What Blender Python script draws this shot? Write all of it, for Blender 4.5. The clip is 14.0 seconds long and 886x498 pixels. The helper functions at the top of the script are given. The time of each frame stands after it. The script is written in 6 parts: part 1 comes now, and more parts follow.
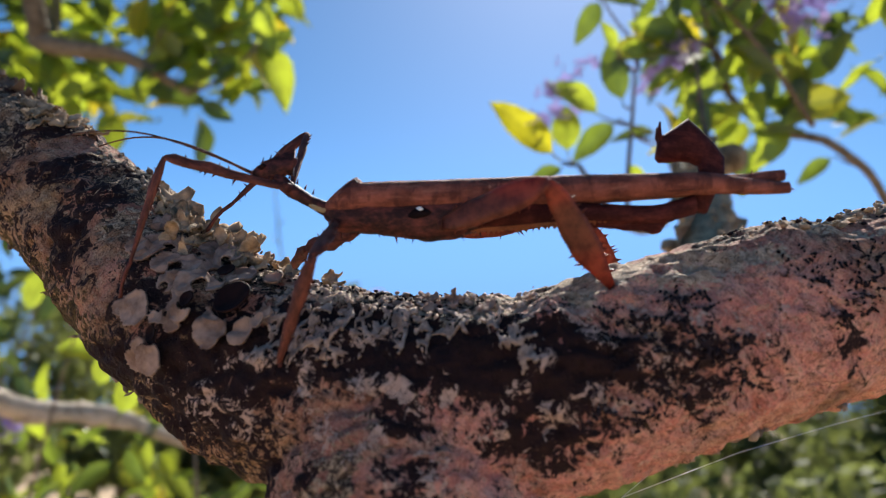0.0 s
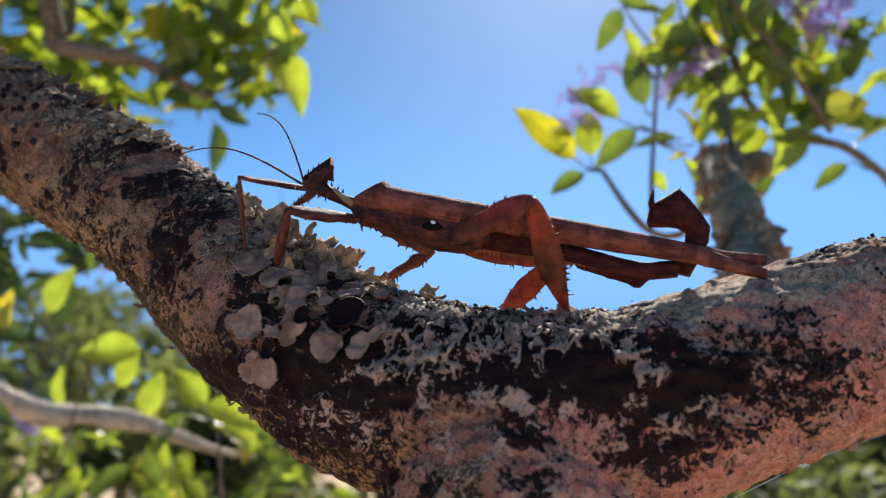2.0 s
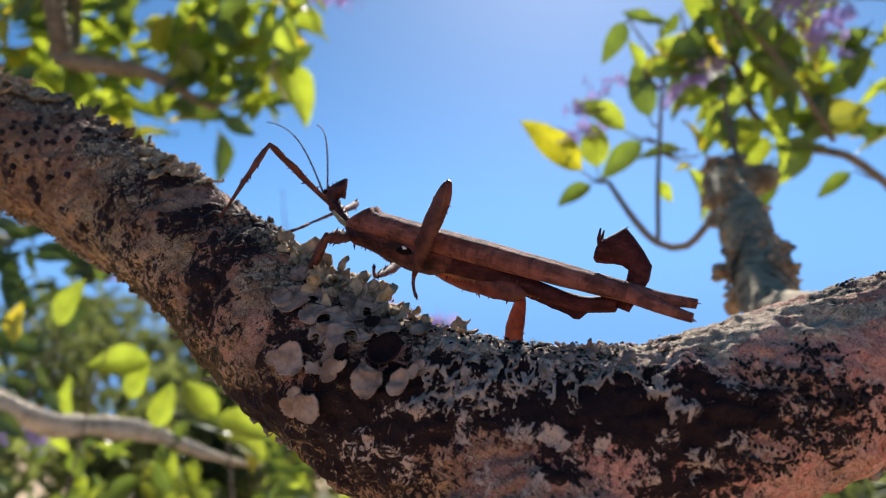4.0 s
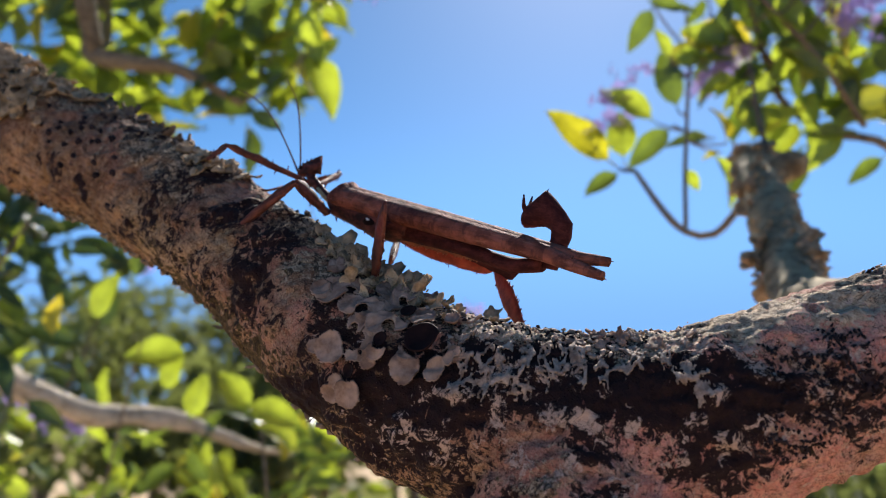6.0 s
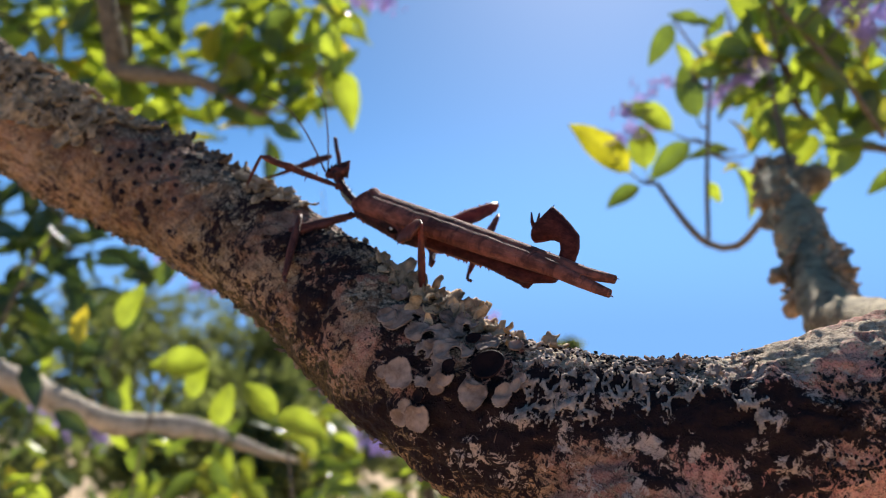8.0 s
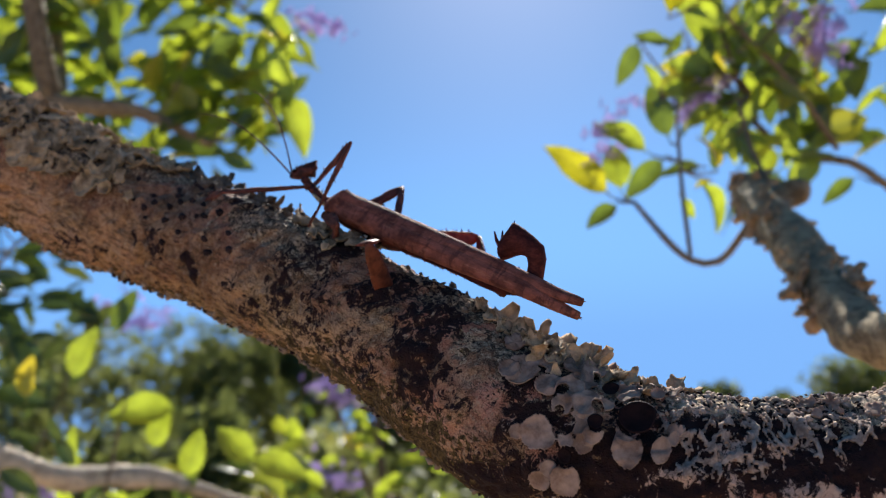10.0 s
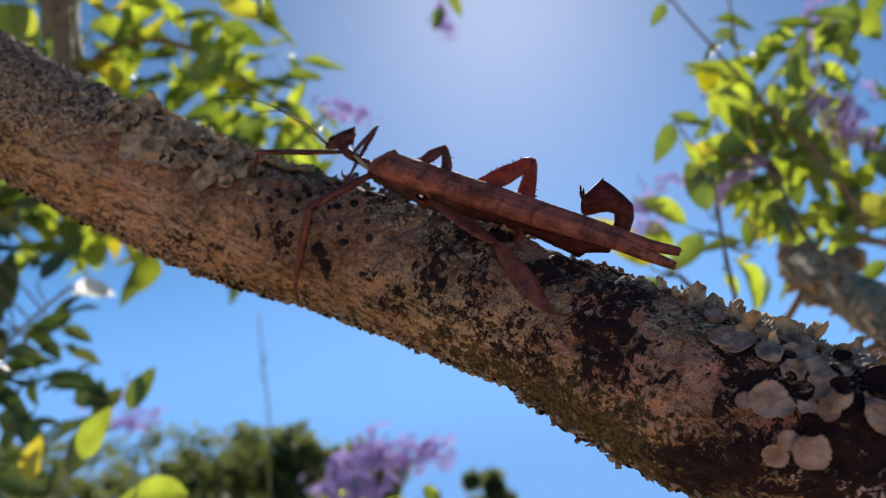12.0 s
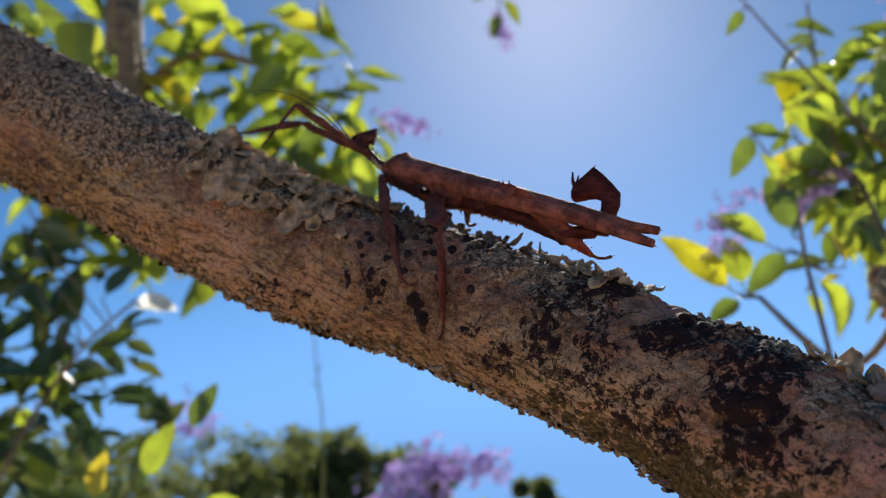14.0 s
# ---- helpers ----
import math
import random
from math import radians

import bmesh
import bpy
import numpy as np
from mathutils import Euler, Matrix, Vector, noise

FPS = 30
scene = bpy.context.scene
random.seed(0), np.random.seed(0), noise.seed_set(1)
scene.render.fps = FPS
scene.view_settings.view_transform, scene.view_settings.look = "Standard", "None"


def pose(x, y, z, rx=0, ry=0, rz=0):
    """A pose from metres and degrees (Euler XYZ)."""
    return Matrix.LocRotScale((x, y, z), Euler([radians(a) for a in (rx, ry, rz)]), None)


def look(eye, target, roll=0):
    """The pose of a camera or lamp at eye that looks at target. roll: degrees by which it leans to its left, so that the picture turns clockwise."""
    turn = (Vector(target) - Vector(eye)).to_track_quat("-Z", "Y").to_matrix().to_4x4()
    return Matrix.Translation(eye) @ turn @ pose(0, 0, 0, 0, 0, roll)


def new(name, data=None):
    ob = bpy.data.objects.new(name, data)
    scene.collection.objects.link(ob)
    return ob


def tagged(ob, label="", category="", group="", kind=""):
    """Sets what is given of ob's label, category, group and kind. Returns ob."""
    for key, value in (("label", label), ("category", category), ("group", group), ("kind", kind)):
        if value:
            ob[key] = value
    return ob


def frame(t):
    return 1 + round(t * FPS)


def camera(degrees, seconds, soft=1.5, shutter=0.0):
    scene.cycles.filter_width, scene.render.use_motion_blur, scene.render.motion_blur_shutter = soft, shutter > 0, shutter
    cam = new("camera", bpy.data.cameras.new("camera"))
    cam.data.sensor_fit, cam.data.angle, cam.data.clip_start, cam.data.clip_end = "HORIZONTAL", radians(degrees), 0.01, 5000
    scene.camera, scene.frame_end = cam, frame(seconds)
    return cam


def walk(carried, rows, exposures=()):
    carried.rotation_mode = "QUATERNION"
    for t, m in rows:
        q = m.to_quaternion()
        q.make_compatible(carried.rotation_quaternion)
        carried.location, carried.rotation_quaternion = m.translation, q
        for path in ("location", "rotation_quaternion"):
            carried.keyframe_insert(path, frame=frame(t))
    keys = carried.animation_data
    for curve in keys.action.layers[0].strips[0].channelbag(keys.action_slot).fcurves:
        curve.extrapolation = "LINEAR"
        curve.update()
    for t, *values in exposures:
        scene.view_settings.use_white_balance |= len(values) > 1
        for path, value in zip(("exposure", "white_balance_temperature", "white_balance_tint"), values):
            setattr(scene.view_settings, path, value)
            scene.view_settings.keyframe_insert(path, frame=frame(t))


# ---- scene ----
cam = camera(60.60, 14.0, soft=1.1)
PATH = [
    (0, (0.02322, 0.02254, 1.51990), (-0.00465, 1.99790, 1.83162), -0.318),
    (0.5, (0.02074, 0.02227, 1.51981), (-0.00728, 1.99848, 1.82613), -0.246),
    (1, (0.01633, 0.01897, 1.52176), (-0.01235, 1.99513, 1.82836), -0.256),
    (1.5, (0.00987, 0.01812, 1.52184), (-0.01194, 1.99412, 1.82998), -0.277),
    (2, (0.00003, 0.01623, 1.52245), (-0.01954, 1.99137, 1.83623), -0.349),
    (2.5, (-0.00297, 0.01974, 1.52381), (-0.01337, 1.99399, 1.84353), -0.442),
    (3, (0.00046, 0.01775, 1.52522), (0.00191, 1.99160, 1.84758), -0.561),
    (3.5, (-0.00648, 0.01237, 1.52946), (-0.01083, 1.98611, 1.85250), -0.610),
    (6, (-0.00935, 0.00290, 1.52876), (-0.09387, 1.97904, 1.82499), -0.996),
    (6.5, (-0.01524, -0.00409, 1.52760), (-0.10729, 1.97119, 1.82726), -0.855),
    (7, (-0.01604, -0.00691, 1.53003), (-0.11060, 1.96819, 1.83013), -0.999),
    (7.5, (-0.01945, -0.00838, 1.53099), (-0.12232, 1.96636, 1.83070), -0.995),
    (7.7, (-0.02034, -0.00786, 1.53201), (-0.12646, 1.96616, 1.83526), -1.049),
    (10, (-0.07060, 0.00533, 1.54517), (0.02515, 1.97204, 1.89570), -4.636),
    (10.5, (-0.09094, 0.01467, 1.53434), (0.13095, 1.93373, 2.05199), -5.942),
    (11, (-0.11109, 0.02118, 1.52030), (0.11296, 1.91983, 2.10761), -4.783),
    (11.5, (-0.11438, 0.02866, 1.51716), (0.07830, 1.92502, 2.12272), -4.760),
    (12, (-0.12016, 0.03055, 1.51788), (0.03409, 1.92109, 2.15197), -4.401),
    (12.5, (-0.12554, 0.03281, 1.51626), (0.00019, 1.91965, 2.16746), -4.241),
    (13, (-0.12293, 0.03658, 1.52267), (0.00599, 1.90740, 2.21793), -4.417),
    (13.5, (-0.12524, 0.04392, 1.52856), (0.00598, 1.91342, 2.22694), -4.331),
    (14, (-0.13369, 0.04349, 1.53627), (-0.10555, 1.93392, 2.18855), -3.103),
]
walk(cam, [(t, look(eye, target, roll)) for t, eye, target, roll in PATH], [(0, 0.74), (7.7, 0.72), (10.5, 0.62), (14, 0.57)])
cam.data.dof.use_dof = True
cam.data.dof.focus_distance = 0.182
cam.data.dof.aperture_fstop = 13.5

# ---- world and sun ----
SUN_EL, SUN_AZ = 38.8, 11.0
world = bpy.data.worlds.new("world")
scene.world = world
world.use_nodes = True
sky = world.node_tree.nodes.new("ShaderNodeTexSky")
sky.sky_type = "NISHITA"
sky.sun_disc = False
sky.sun_elevation = radians(SUN_EL)
sky.sun_rotation = radians(SUN_AZ)
sky.air_density, sky.dust_density, sky.ozone_density = 0.3, 0.115, 3.0
vivid = world.node_tree.nodes.new("ShaderNodeHueSaturation")
vivid.inputs["Hue"].default_value, vivid.inputs["Saturation"].default_value = 0.488, 1.17
world.node_tree.links.new(sky.outputs[0], vivid.inputs["Color"])
world.node_tree.links.new(vivid.outputs[0], world.node_tree.nodes["Background"].inputs[0])
world.node_tree.nodes["Background"].inputs[1].default_value = 0.15
sun = new("sun", bpy.data.lights.new("sun", "SUN"))
sun.data.energy, sun.data.angle, sun.data.color = 5.0, radians(0.5), (1.0, 0.95, 0.87)
SUN_DIR = Vector((math.cos(radians(SUN_EL)) * math.sin(radians(SUN_AZ)), math.cos(radians(SUN_EL)) * math.cos(radians(SUN_AZ)), math.sin(radians(SUN_EL))))
sun.matrix_world = look((0, 0, 4), Vector((0, 0, 4)) - SUN_DIR)


# ---- materials ----
def material(name, rough=0.7, spec=0.3):
    m = bpy.data.materials.new(name)
    m.use_nodes = True
    t = m.node_tree
    b = t.nodes["Principled BSDF"]
    b.inputs["Roughness"].default_value = rough
    b.inputs["Specular IOR Level"].default_value = spec
    return m, t, b


def coords(t, scale=(1, 1, 1), turn=(0, 0, 0)):
    c = t.nodes.new("ShaderNodeTexCoord")
    p = t.nodes.new("ShaderNodeMapping")
    p.vector_type = "TEXTURE"
    p.inputs["Scale"].default_value = scale
    p.inputs["Rotation"].default_value = turn
    t.links.new(c.outputs["Object"], p.inputs["Vector"])
    return p.outputs[0]


def speckle(t, vec, scale, detail=5, rough=0.6, twist=0.0):
    n = t.nodes.new("ShaderNodeTexNoise")
    for key, v in (("Scale", scale), ("Detail", detail), ("Roughness", rough), ("Distortion", twist)):
        n.inputs[key].default_value = v
    t.links.new(vec, n.inputs["Vector"])
    return n.outputs["Fac"]


def attribute(t, name):
    a = t.nodes.new("ShaderNodeAttribute")
    a.attribute_name = name
    return a.outputs["Fac"]


def lone(t):
    return t.nodes.new("ShaderNodeObjectInfo").outputs["Random"]


def sums(t, op, a, b=0.0, clamp=False):
    n = t.nodes.new("ShaderNodeMath")
    n.operation, n.use_clamp = op, clamp
    for i, v in enumerate((a, b)):
        if isinstance(v, (int, float)):
            n.inputs[i].default_value = v
        else:
            t.links.new(v, n.inputs[i])
    return n.outputs[0]


def span(t, fac, lo, hi):
    n = t.nodes.new("ShaderNodeMapRange")
    n.interpolation_type = "SMOOTHSTEP"
    n.inputs["From Min"].default_value, n.inputs["From Max"].default_value = lo, hi
    t.links.new(fac, n.inputs["Value"])
    return n.outputs[0]


def blend(t, fac, a, b):
    n = t.nodes.new("ShaderNodeMix")
    n.data_type = "RGBA"
    for key, v in ((0, fac), (6, a), (7, b)):
        if isinstance(v, tuple):
            n.inputs[key].default_value = (*v, 1)
        elif isinstance(v, (int, float)):
            n.inputs[key].default_value = v
        else:
            t.links.new(v, n.inputs[key])
    return n.outputs[2]


def tinted(t, col, tint):
    n = t.nodes.new("ShaderNodeMix")
    n.data_type, n.blend_type = "RGBA", "MULTIPLY"
    n.inputs[0].default_value = 1.0
    t.links.new(col, n.inputs[6])
    n.inputs[7].default_value = (*tint, 1)
    return n.outputs[2]


def relief(t, b, height, strength, depth):
    n = t.nodes.new("ShaderNodeBump")
    n.inputs["Strength"].default_value, n.inputs["Distance"].default_value = strength, depth
    t.links.new(height, n.inputs["Height"])
    t.links.new(n.outputs[0], b.inputs["Normal"])


def bark_material():
    m, t, b = material("bark", 0.85, 0.2)
    v = coords(t)
    along = coords(t, (5.0, 1.0, 1.0), (0, radians(31.8), radians(-19)))
    broad, mid = speckle(t, v, 55, 4), speckle(t, v, 190, 6, 0.7)
    fine, grain = speckle(t, v, 900, 4, 0.7), speckle(t, along, 330, 7, 0.8, 0.5)
    tan = blend(t, span(t, broad, 0.35, 0.62), (0.34, 0.225, 0.105), (0.48, 0.35, 0.20))
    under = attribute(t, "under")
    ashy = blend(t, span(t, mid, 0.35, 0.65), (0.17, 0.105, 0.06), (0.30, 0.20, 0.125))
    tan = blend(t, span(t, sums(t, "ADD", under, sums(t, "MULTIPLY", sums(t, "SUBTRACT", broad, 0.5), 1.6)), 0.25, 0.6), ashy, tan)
    tan = blend(t, sums(t, "MULTIPLY", span(t, speckle(t, v, 23, 3), 0.50, 0.66), 0.35), tan, (0.36, 0.19, 0.13))
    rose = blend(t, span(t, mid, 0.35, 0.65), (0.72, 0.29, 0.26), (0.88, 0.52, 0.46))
    wide = speckle(t, coords(t, (2.5, 1.0, 1.0), (0, radians(31.8), radians(-19))), 42, 5, 0.7)
    tan = blend(t, sums(t, "MULTIPLY", span(t, wide, 0.52, 0.64), 0.85), tan, (0.14, 0.085, 0.055))
    tan = blend(t, sums(t, "MULTIPLY", span(t, wide, 0.48, 0.38), 0.75), tan, (0.50, 0.40, 0.28))
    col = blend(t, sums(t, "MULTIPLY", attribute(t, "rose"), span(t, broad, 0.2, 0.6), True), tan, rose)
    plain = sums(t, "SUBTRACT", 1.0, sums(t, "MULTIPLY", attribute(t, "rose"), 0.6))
    col = blend(t, sums(t, "MULTIPLY", sums(t, "MULTIPLY", span(t, grain, 0.52, 0.62), 0.6), plain), col, (0.15, 0.075, 0.045))
    col = blend(t, sums(t, "MULTIPLY", span(t, grain, 0.44, 0.34), 0.6), col, (0.52, 0.41, 0.30))
    lines = speckle(t, coords(t, (9.0, 1.0, 1.0), (0, radians(31.8), radians(-19))), 620, 5, 0.7, 0.8)
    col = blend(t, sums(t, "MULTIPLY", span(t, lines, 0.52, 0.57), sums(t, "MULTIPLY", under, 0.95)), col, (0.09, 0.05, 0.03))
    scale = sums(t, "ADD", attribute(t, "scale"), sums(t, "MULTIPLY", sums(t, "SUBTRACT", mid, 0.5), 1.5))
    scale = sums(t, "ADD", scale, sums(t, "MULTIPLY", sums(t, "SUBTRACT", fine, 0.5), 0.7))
    pits = speckle(t, v, 520, 4, 0.65)
    col = blend(t, sums(t, "MULTIPLY", span(t, pits, 0.57, 0.66), sums(t, "MULTIPLY", plain, 0.6)), col, (0.032, 0.02, 0.014))
    col = blend(t, sums(t, "MULTIPLY", span(t, pits, 0.42, 0.36), 0.5), col, (0.46, 0.39, 0.32))
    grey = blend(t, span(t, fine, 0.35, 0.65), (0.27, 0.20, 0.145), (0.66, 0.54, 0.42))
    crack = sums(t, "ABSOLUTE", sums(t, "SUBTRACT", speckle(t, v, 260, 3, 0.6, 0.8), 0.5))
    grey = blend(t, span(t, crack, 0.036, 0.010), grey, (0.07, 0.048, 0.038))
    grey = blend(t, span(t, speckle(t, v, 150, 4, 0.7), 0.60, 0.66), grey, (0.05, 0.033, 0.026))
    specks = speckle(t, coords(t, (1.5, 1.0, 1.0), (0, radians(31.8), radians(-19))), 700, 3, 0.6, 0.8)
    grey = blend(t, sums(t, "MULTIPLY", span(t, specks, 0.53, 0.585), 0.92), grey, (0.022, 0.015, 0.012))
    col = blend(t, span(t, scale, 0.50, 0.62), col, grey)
    grit = speckle(t, v, 2100, 3, 0.6)
    col = blend(t, sums(t, "MULTIPLY", span(t, grit, 0.52, 0.62), 0.48), col, (0.05, 0.032, 0.024))
    col = blend(t, sums(t, "MULTIPLY", span(t, grit, 0.45, 0.36), 0.28), col, (0.62, 0.51, 0.40))
    # speckled olive-dark tone on the lower bark
    lower_olive = sums(t, "ADD", attribute(t, "lower_olive"), sums(t, "MULTIPLY", sums(t, "SUBTRACT", mid, 0.5), 2.4))
    lower_olive = sums(t, "ADD", lower_olive, sums(t, "MULTIPLY", sums(t, "SUBTRACT", pits, 0.5), 2.4))
    col = blend(t, span(t, lower_olive, 0.52, 0.66), col, blend(t, span(t, fine, 0.35, 0.65), (0.035, 0.026, 0.012), (0.17, 0.125, 0.055)))
    twigs = speckle(t, v, 240, 7, 0.7, 2.2)
    soot = sums(t, "ADD", attribute(t, "soot"), sums(t, "MULTIPLY", sums(t, "SUBTRACT", sums(t, "ADD", sums(t, "MULTIPLY", mid, 0.4), sums(t, "MULTIPLY", twigs, 0.6)), 0.5), 3.0))
    soot = sums(t, "ADD", soot, sums(t, "MULTIPLY", sums(t, "SUBTRACT", fine, 0.5), 0.6))
    col = blend(t, span(t, soot, 0.46, 0.60), col, blend(t, fine, (0.004, 0.002, 0.003), (0.045, 0.020, 0.022)))
    # cream over the crest: its sunlit look put into the bark colour
    lit_crest = sums(t, "ADD", attribute(t, "pale"), sums(t, "MULTIPLY", sums(t, "SUBTRACT", twigs, 0.5), 2.2))
    col = blend(t, sums(t, "MULTIPLY", span(t, lit_crest, 0.45, 0.62), 0.9), col, blend(t, span(t, fine, 0.35, 0.65), (0.40, 0.32, 0.24), (0.74, 0.66, 0.54)))
    frond = speckle(t, v, 330, 5, 0.75, 1.2)
    crust = sums(t, "ADD", sums(t, "MULTIPLY", attribute(t, "crust"), 0.62), sums(t, "MULTIPLY", sums(t, "SUBTRACT", frond, 0.5), 2.6))
    crust = sums(t, "ADD", crust, sums(t, "MULTIPLY", sums(t, "SUBTRACT", fine, 0.5), 0.7))
    col = blend(t, span(t, crust, 0.50, 0.60), col, blend(t, fine, (0.42, 0.30, 0.28), (0.78, 0.63, 0.58)))
    split = sums(t, "ABSOLUTE", sums(t, "SUBTRACT", speckle(t, coords(t, (1.6, 1.0, 1.0), (0, radians(31.8), radians(-19))), 130, 6, 0.62, 1.4), 0.5))
    col = blend(t, sums(t, "MULTIPLY", span(t, split, 0.010, 0.003), 0.8), col, (0.028, 0.016, 0.012))
    col = tinted(t, col, (0.87, 0.755, 0.63))
    t.links.new(col, b.inputs["Base Color"])
    h = sums(t, "ADD", sums(t, "MULTIPLY", mid, 0.7), sums(t, "ADD", sums(t, "MULTIPLY", grain, 0.6), sums(t, "ADD", sums(t, "MULTIPLY", fine, 0.5), sums(t, "MULTIPLY", grit, 0.2))))
    relief(t, b, sums(t, "SUBTRACT", h, sums(t, "MULTIPLY", span(t, pits, 0.55, 0.63), 0.5)), 0.9, 0.0010)
    return m


def plain_material(name, dark, light, scale, rough=0.7, bump=0.0005, spec=0.3, detail=5, tint=0.2, stretch=1.0):
    m, t, b = material(name, rough, spec)
    n = speckle(t, coords(t, (stretch, 1, 1)), scale, detail, 0.65)
    n2 = speckle(t, coords(t, (stretch, 1, 1)), scale * 5, 4, 0.6)
    f = sums(t, "ADD", sums(t, "MULTIPLY", n, 0.75), sums(t, "MULTIPLY", n2, 0.25))
    each = sums(t, "ADD", sums(t, "MULTIPLY", f, 0.8), sums(t, "MULTIPLY", lone(t), tint))
    t.links.new(blend(t, span(t, each, 0.30, 0.62), dark, light), b.inputs["Base Color"])
    relief(t, b, f, 0.6, bump)
    return m


def thin_material(name, dark, light, through_col, scale, share, rough=0.5, spec=0.4, bump=0.0003, old=None, veins=False):
    """A thin, sun-pierced skin: leaf, petal, insect lobe."""
    m, t, b = material(name, rough, spec)
    n = speckle(t, coords(t), scale, 5, 0.6)
    col = blend(t, span(t, n, 0.32, 0.66), dark, light)
    thr = blend(t, span(t, n, 0.3, 0.7), tuple(c * 0.6 for c in through_col), through_col)
    if old:
        pick = span(t, lone(t), 0.80, 0.98)
        col, thr = blend(t, pick, col, old), blend(t, pick, thr, tuple(min(1, c * 1.7) for c in old))
    if veins:
        sep = t.nodes.new("ShaderNodeSeparateXYZ")
        t.links.new(coords(t), sep.inputs[0])
        off = sums(t, "ABSOLUTE", sep.outputs[1])
        rib = span(t, off, 0.0012, 0.0004)
        side = span(t, sums(t, "SINE", sums(t, "MULTIPLY", sums(t, "SUBTRACT", sep.outputs[0], sums(t, "MULTIPLY", off, 0.9)), 900.0)), 0.80, 0.98)
        fac = sums(t, "MAXIMUM", rib, sums(t, "MULTIPLY", side, 0.45))
        thr = blend(t, sums(t, "MULTIPLY", fac, 0.6), thr, tuple(c * 0.35 for c in through_col))
        col = blend(t, sums(t, "MULTIPLY", fac, 0.5), col, tuple(min(1, c * 2.2) for c in light))
    t.links.new(col, b.inputs["Base Color"])
    relief(t, b, n, 0.5, bump)
    tr = t.nodes.new("ShaderNodeBsdfTranslucent")
    t.links.new(thr, tr.inputs["Color"])
    mixer = t.nodes.new("ShaderNodeMixShader")
    mixer.inputs[0].default_value = share
    t.links.new(b.outputs[0], mixer.inputs[1])
    t.links.new(tr.outputs[0], mixer.inputs[2])
    t.links.new(mixer.outputs[0], t.nodes["Material Output"].inputs["Surface"])
    return m


def wing_material():
    """Dry bark-like skin: long fibres, dark cross bands and stains."""
    m, t, b = material("insect_wing", 0.8, 0.15)
    fibre = speckle(t, coords(t, (7.0, 1.0, 1.0)), 900, 5, 0.7)
    band = speckle(t, coords(t, (0.8, 2.6, 2.6)), 330, 4, 0.6, 0.6)
    stain = speckle(t, coords(t), 170, 5, 0.65)
    col = blend(t, span(t, stain, 0.34, 0.64), (0.14, 0.044, 0.030), (0.33, 0.108, 0.074))
    col = blend(t, sums(t, "MULTIPLY", span(t, band, 0.52, 0.62), 0.65), col, (0.085, 0.028, 0.022))
    col = blend(t, sums(t, "MULTIPLY", span(t, fibre, 0.52, 0.64), 0.55), col, (0.07, 0.022, 0.017))
    col = blend(t, sums(t, "MULTIPLY", span(t, fibre, 0.44, 0.34), 0.4), col, (0.44, 0.19, 0.125))
    t.links.new(col, b.inputs["Base Color"])
    relief(t, b, sums(t, "ADD", fibre, sums(t, "MULTIPLY", stain, 0.6)), 0.7, 0.0008)
    return m


BARK = bark_material()
LICHEN = thin_material("lichen", (0.19, 0.110, 0.078), (0.50, 0.340, 0.255), (0.66, 0.38, 0.24), 190, 0.20, 0.8, 0.2, 0.0005)
LICHEN_TAN = thin_material("lichen_tan", (0.21, 0.138, 0.078), (0.60, 0.435, 0.275), (0.75, 0.50, 0.24), 240, 0.22, 0.8, 0.2, 0.0008)
LICHEN_PALE = plain_material("lichen_pale", (0.17, 0.108, 0.080), (0.54, 0.395, 0.305), 420, 0.85, 0.0005, tint=0.2)
CUP = plain_material("lichen_cup", (0.005, 0.002, 0.002), (0.022, 0.008, 0.007), 300, 0.75, 0.0003, 0.12)
SOOT = plain_material("soot_crust", (0.007, 0.004, 0.005), (0.035, 0.020, 0.020), 500, 0.85, 0.0006, 0.15)
FLAKE = plain_material("bark_flake", (0.10, 0.065, 0.045), (0.34, 0.25, 0.18), 400, 0.85, 0.0006)
DARK_FLAKE = plain_material("dark_flake", (0.012, 0.008, 0.007), (0.16, 0.11, 0.075), 300, 0.85, 0.0005, 0.2, tint=0.6)
KNOT = plain_material("knotted_bark", (0.11, 0.075, 0.040), (0.50, 0.385, 0.225), 120, 0.85, 0.004)
BROWN_BARK = plain_material("brown_bark", (0.05, 0.036, 0.022), (0.25, 0.19, 0.12), 90, 0.85, 0.004)
PALE_WOOD = plain_material("pale_wood", (0.12, 0.085, 0.055), (0.62, 0.51, 0.39), 75, 0.8, 0.005)
TWIG = plain_material("twig_bark", (0.05, 0.035, 0.022), (0.20, 0.15, 0.10), 150, 0.8, 0.001)
CHITIN = plain_material("insect_skin", (0.055, 0.016, 0.011), (0.27, 0.078, 0.050), 600, 0.7, 0.0006, 0.25, 6, 0.0, 3.0)
CHITIN_DARK = plain_material("insect_skin_dark", (0.022, 0.007, 0.006), (0.24, 0.062, 0.042), 480, 0.65, 0.0008, 0.25, 6, 0.0, 2.0)
WING = wing_material()
HOOK = plain_material("insect_tail", (0.035, 0.007, 0.006), (0.15, 0.034, 0.026), 420, 0.75, 0.0006, 0.15, 6, 0.0, 2.0)
LOBE = thin_material("insect_lobe", (0.07, 0.018, 0.011), (0.22, 0.064, 0.032), (0.66, 0.115, 0.045), 420, 0.30, 0.5)
FRINGE = thin_material("insect_fringe", (0.16, 0.05, 0.022), (0.34, 0.12, 0.05), (0.7, 0.22, 0.06), 420, 0.25, 0.5)
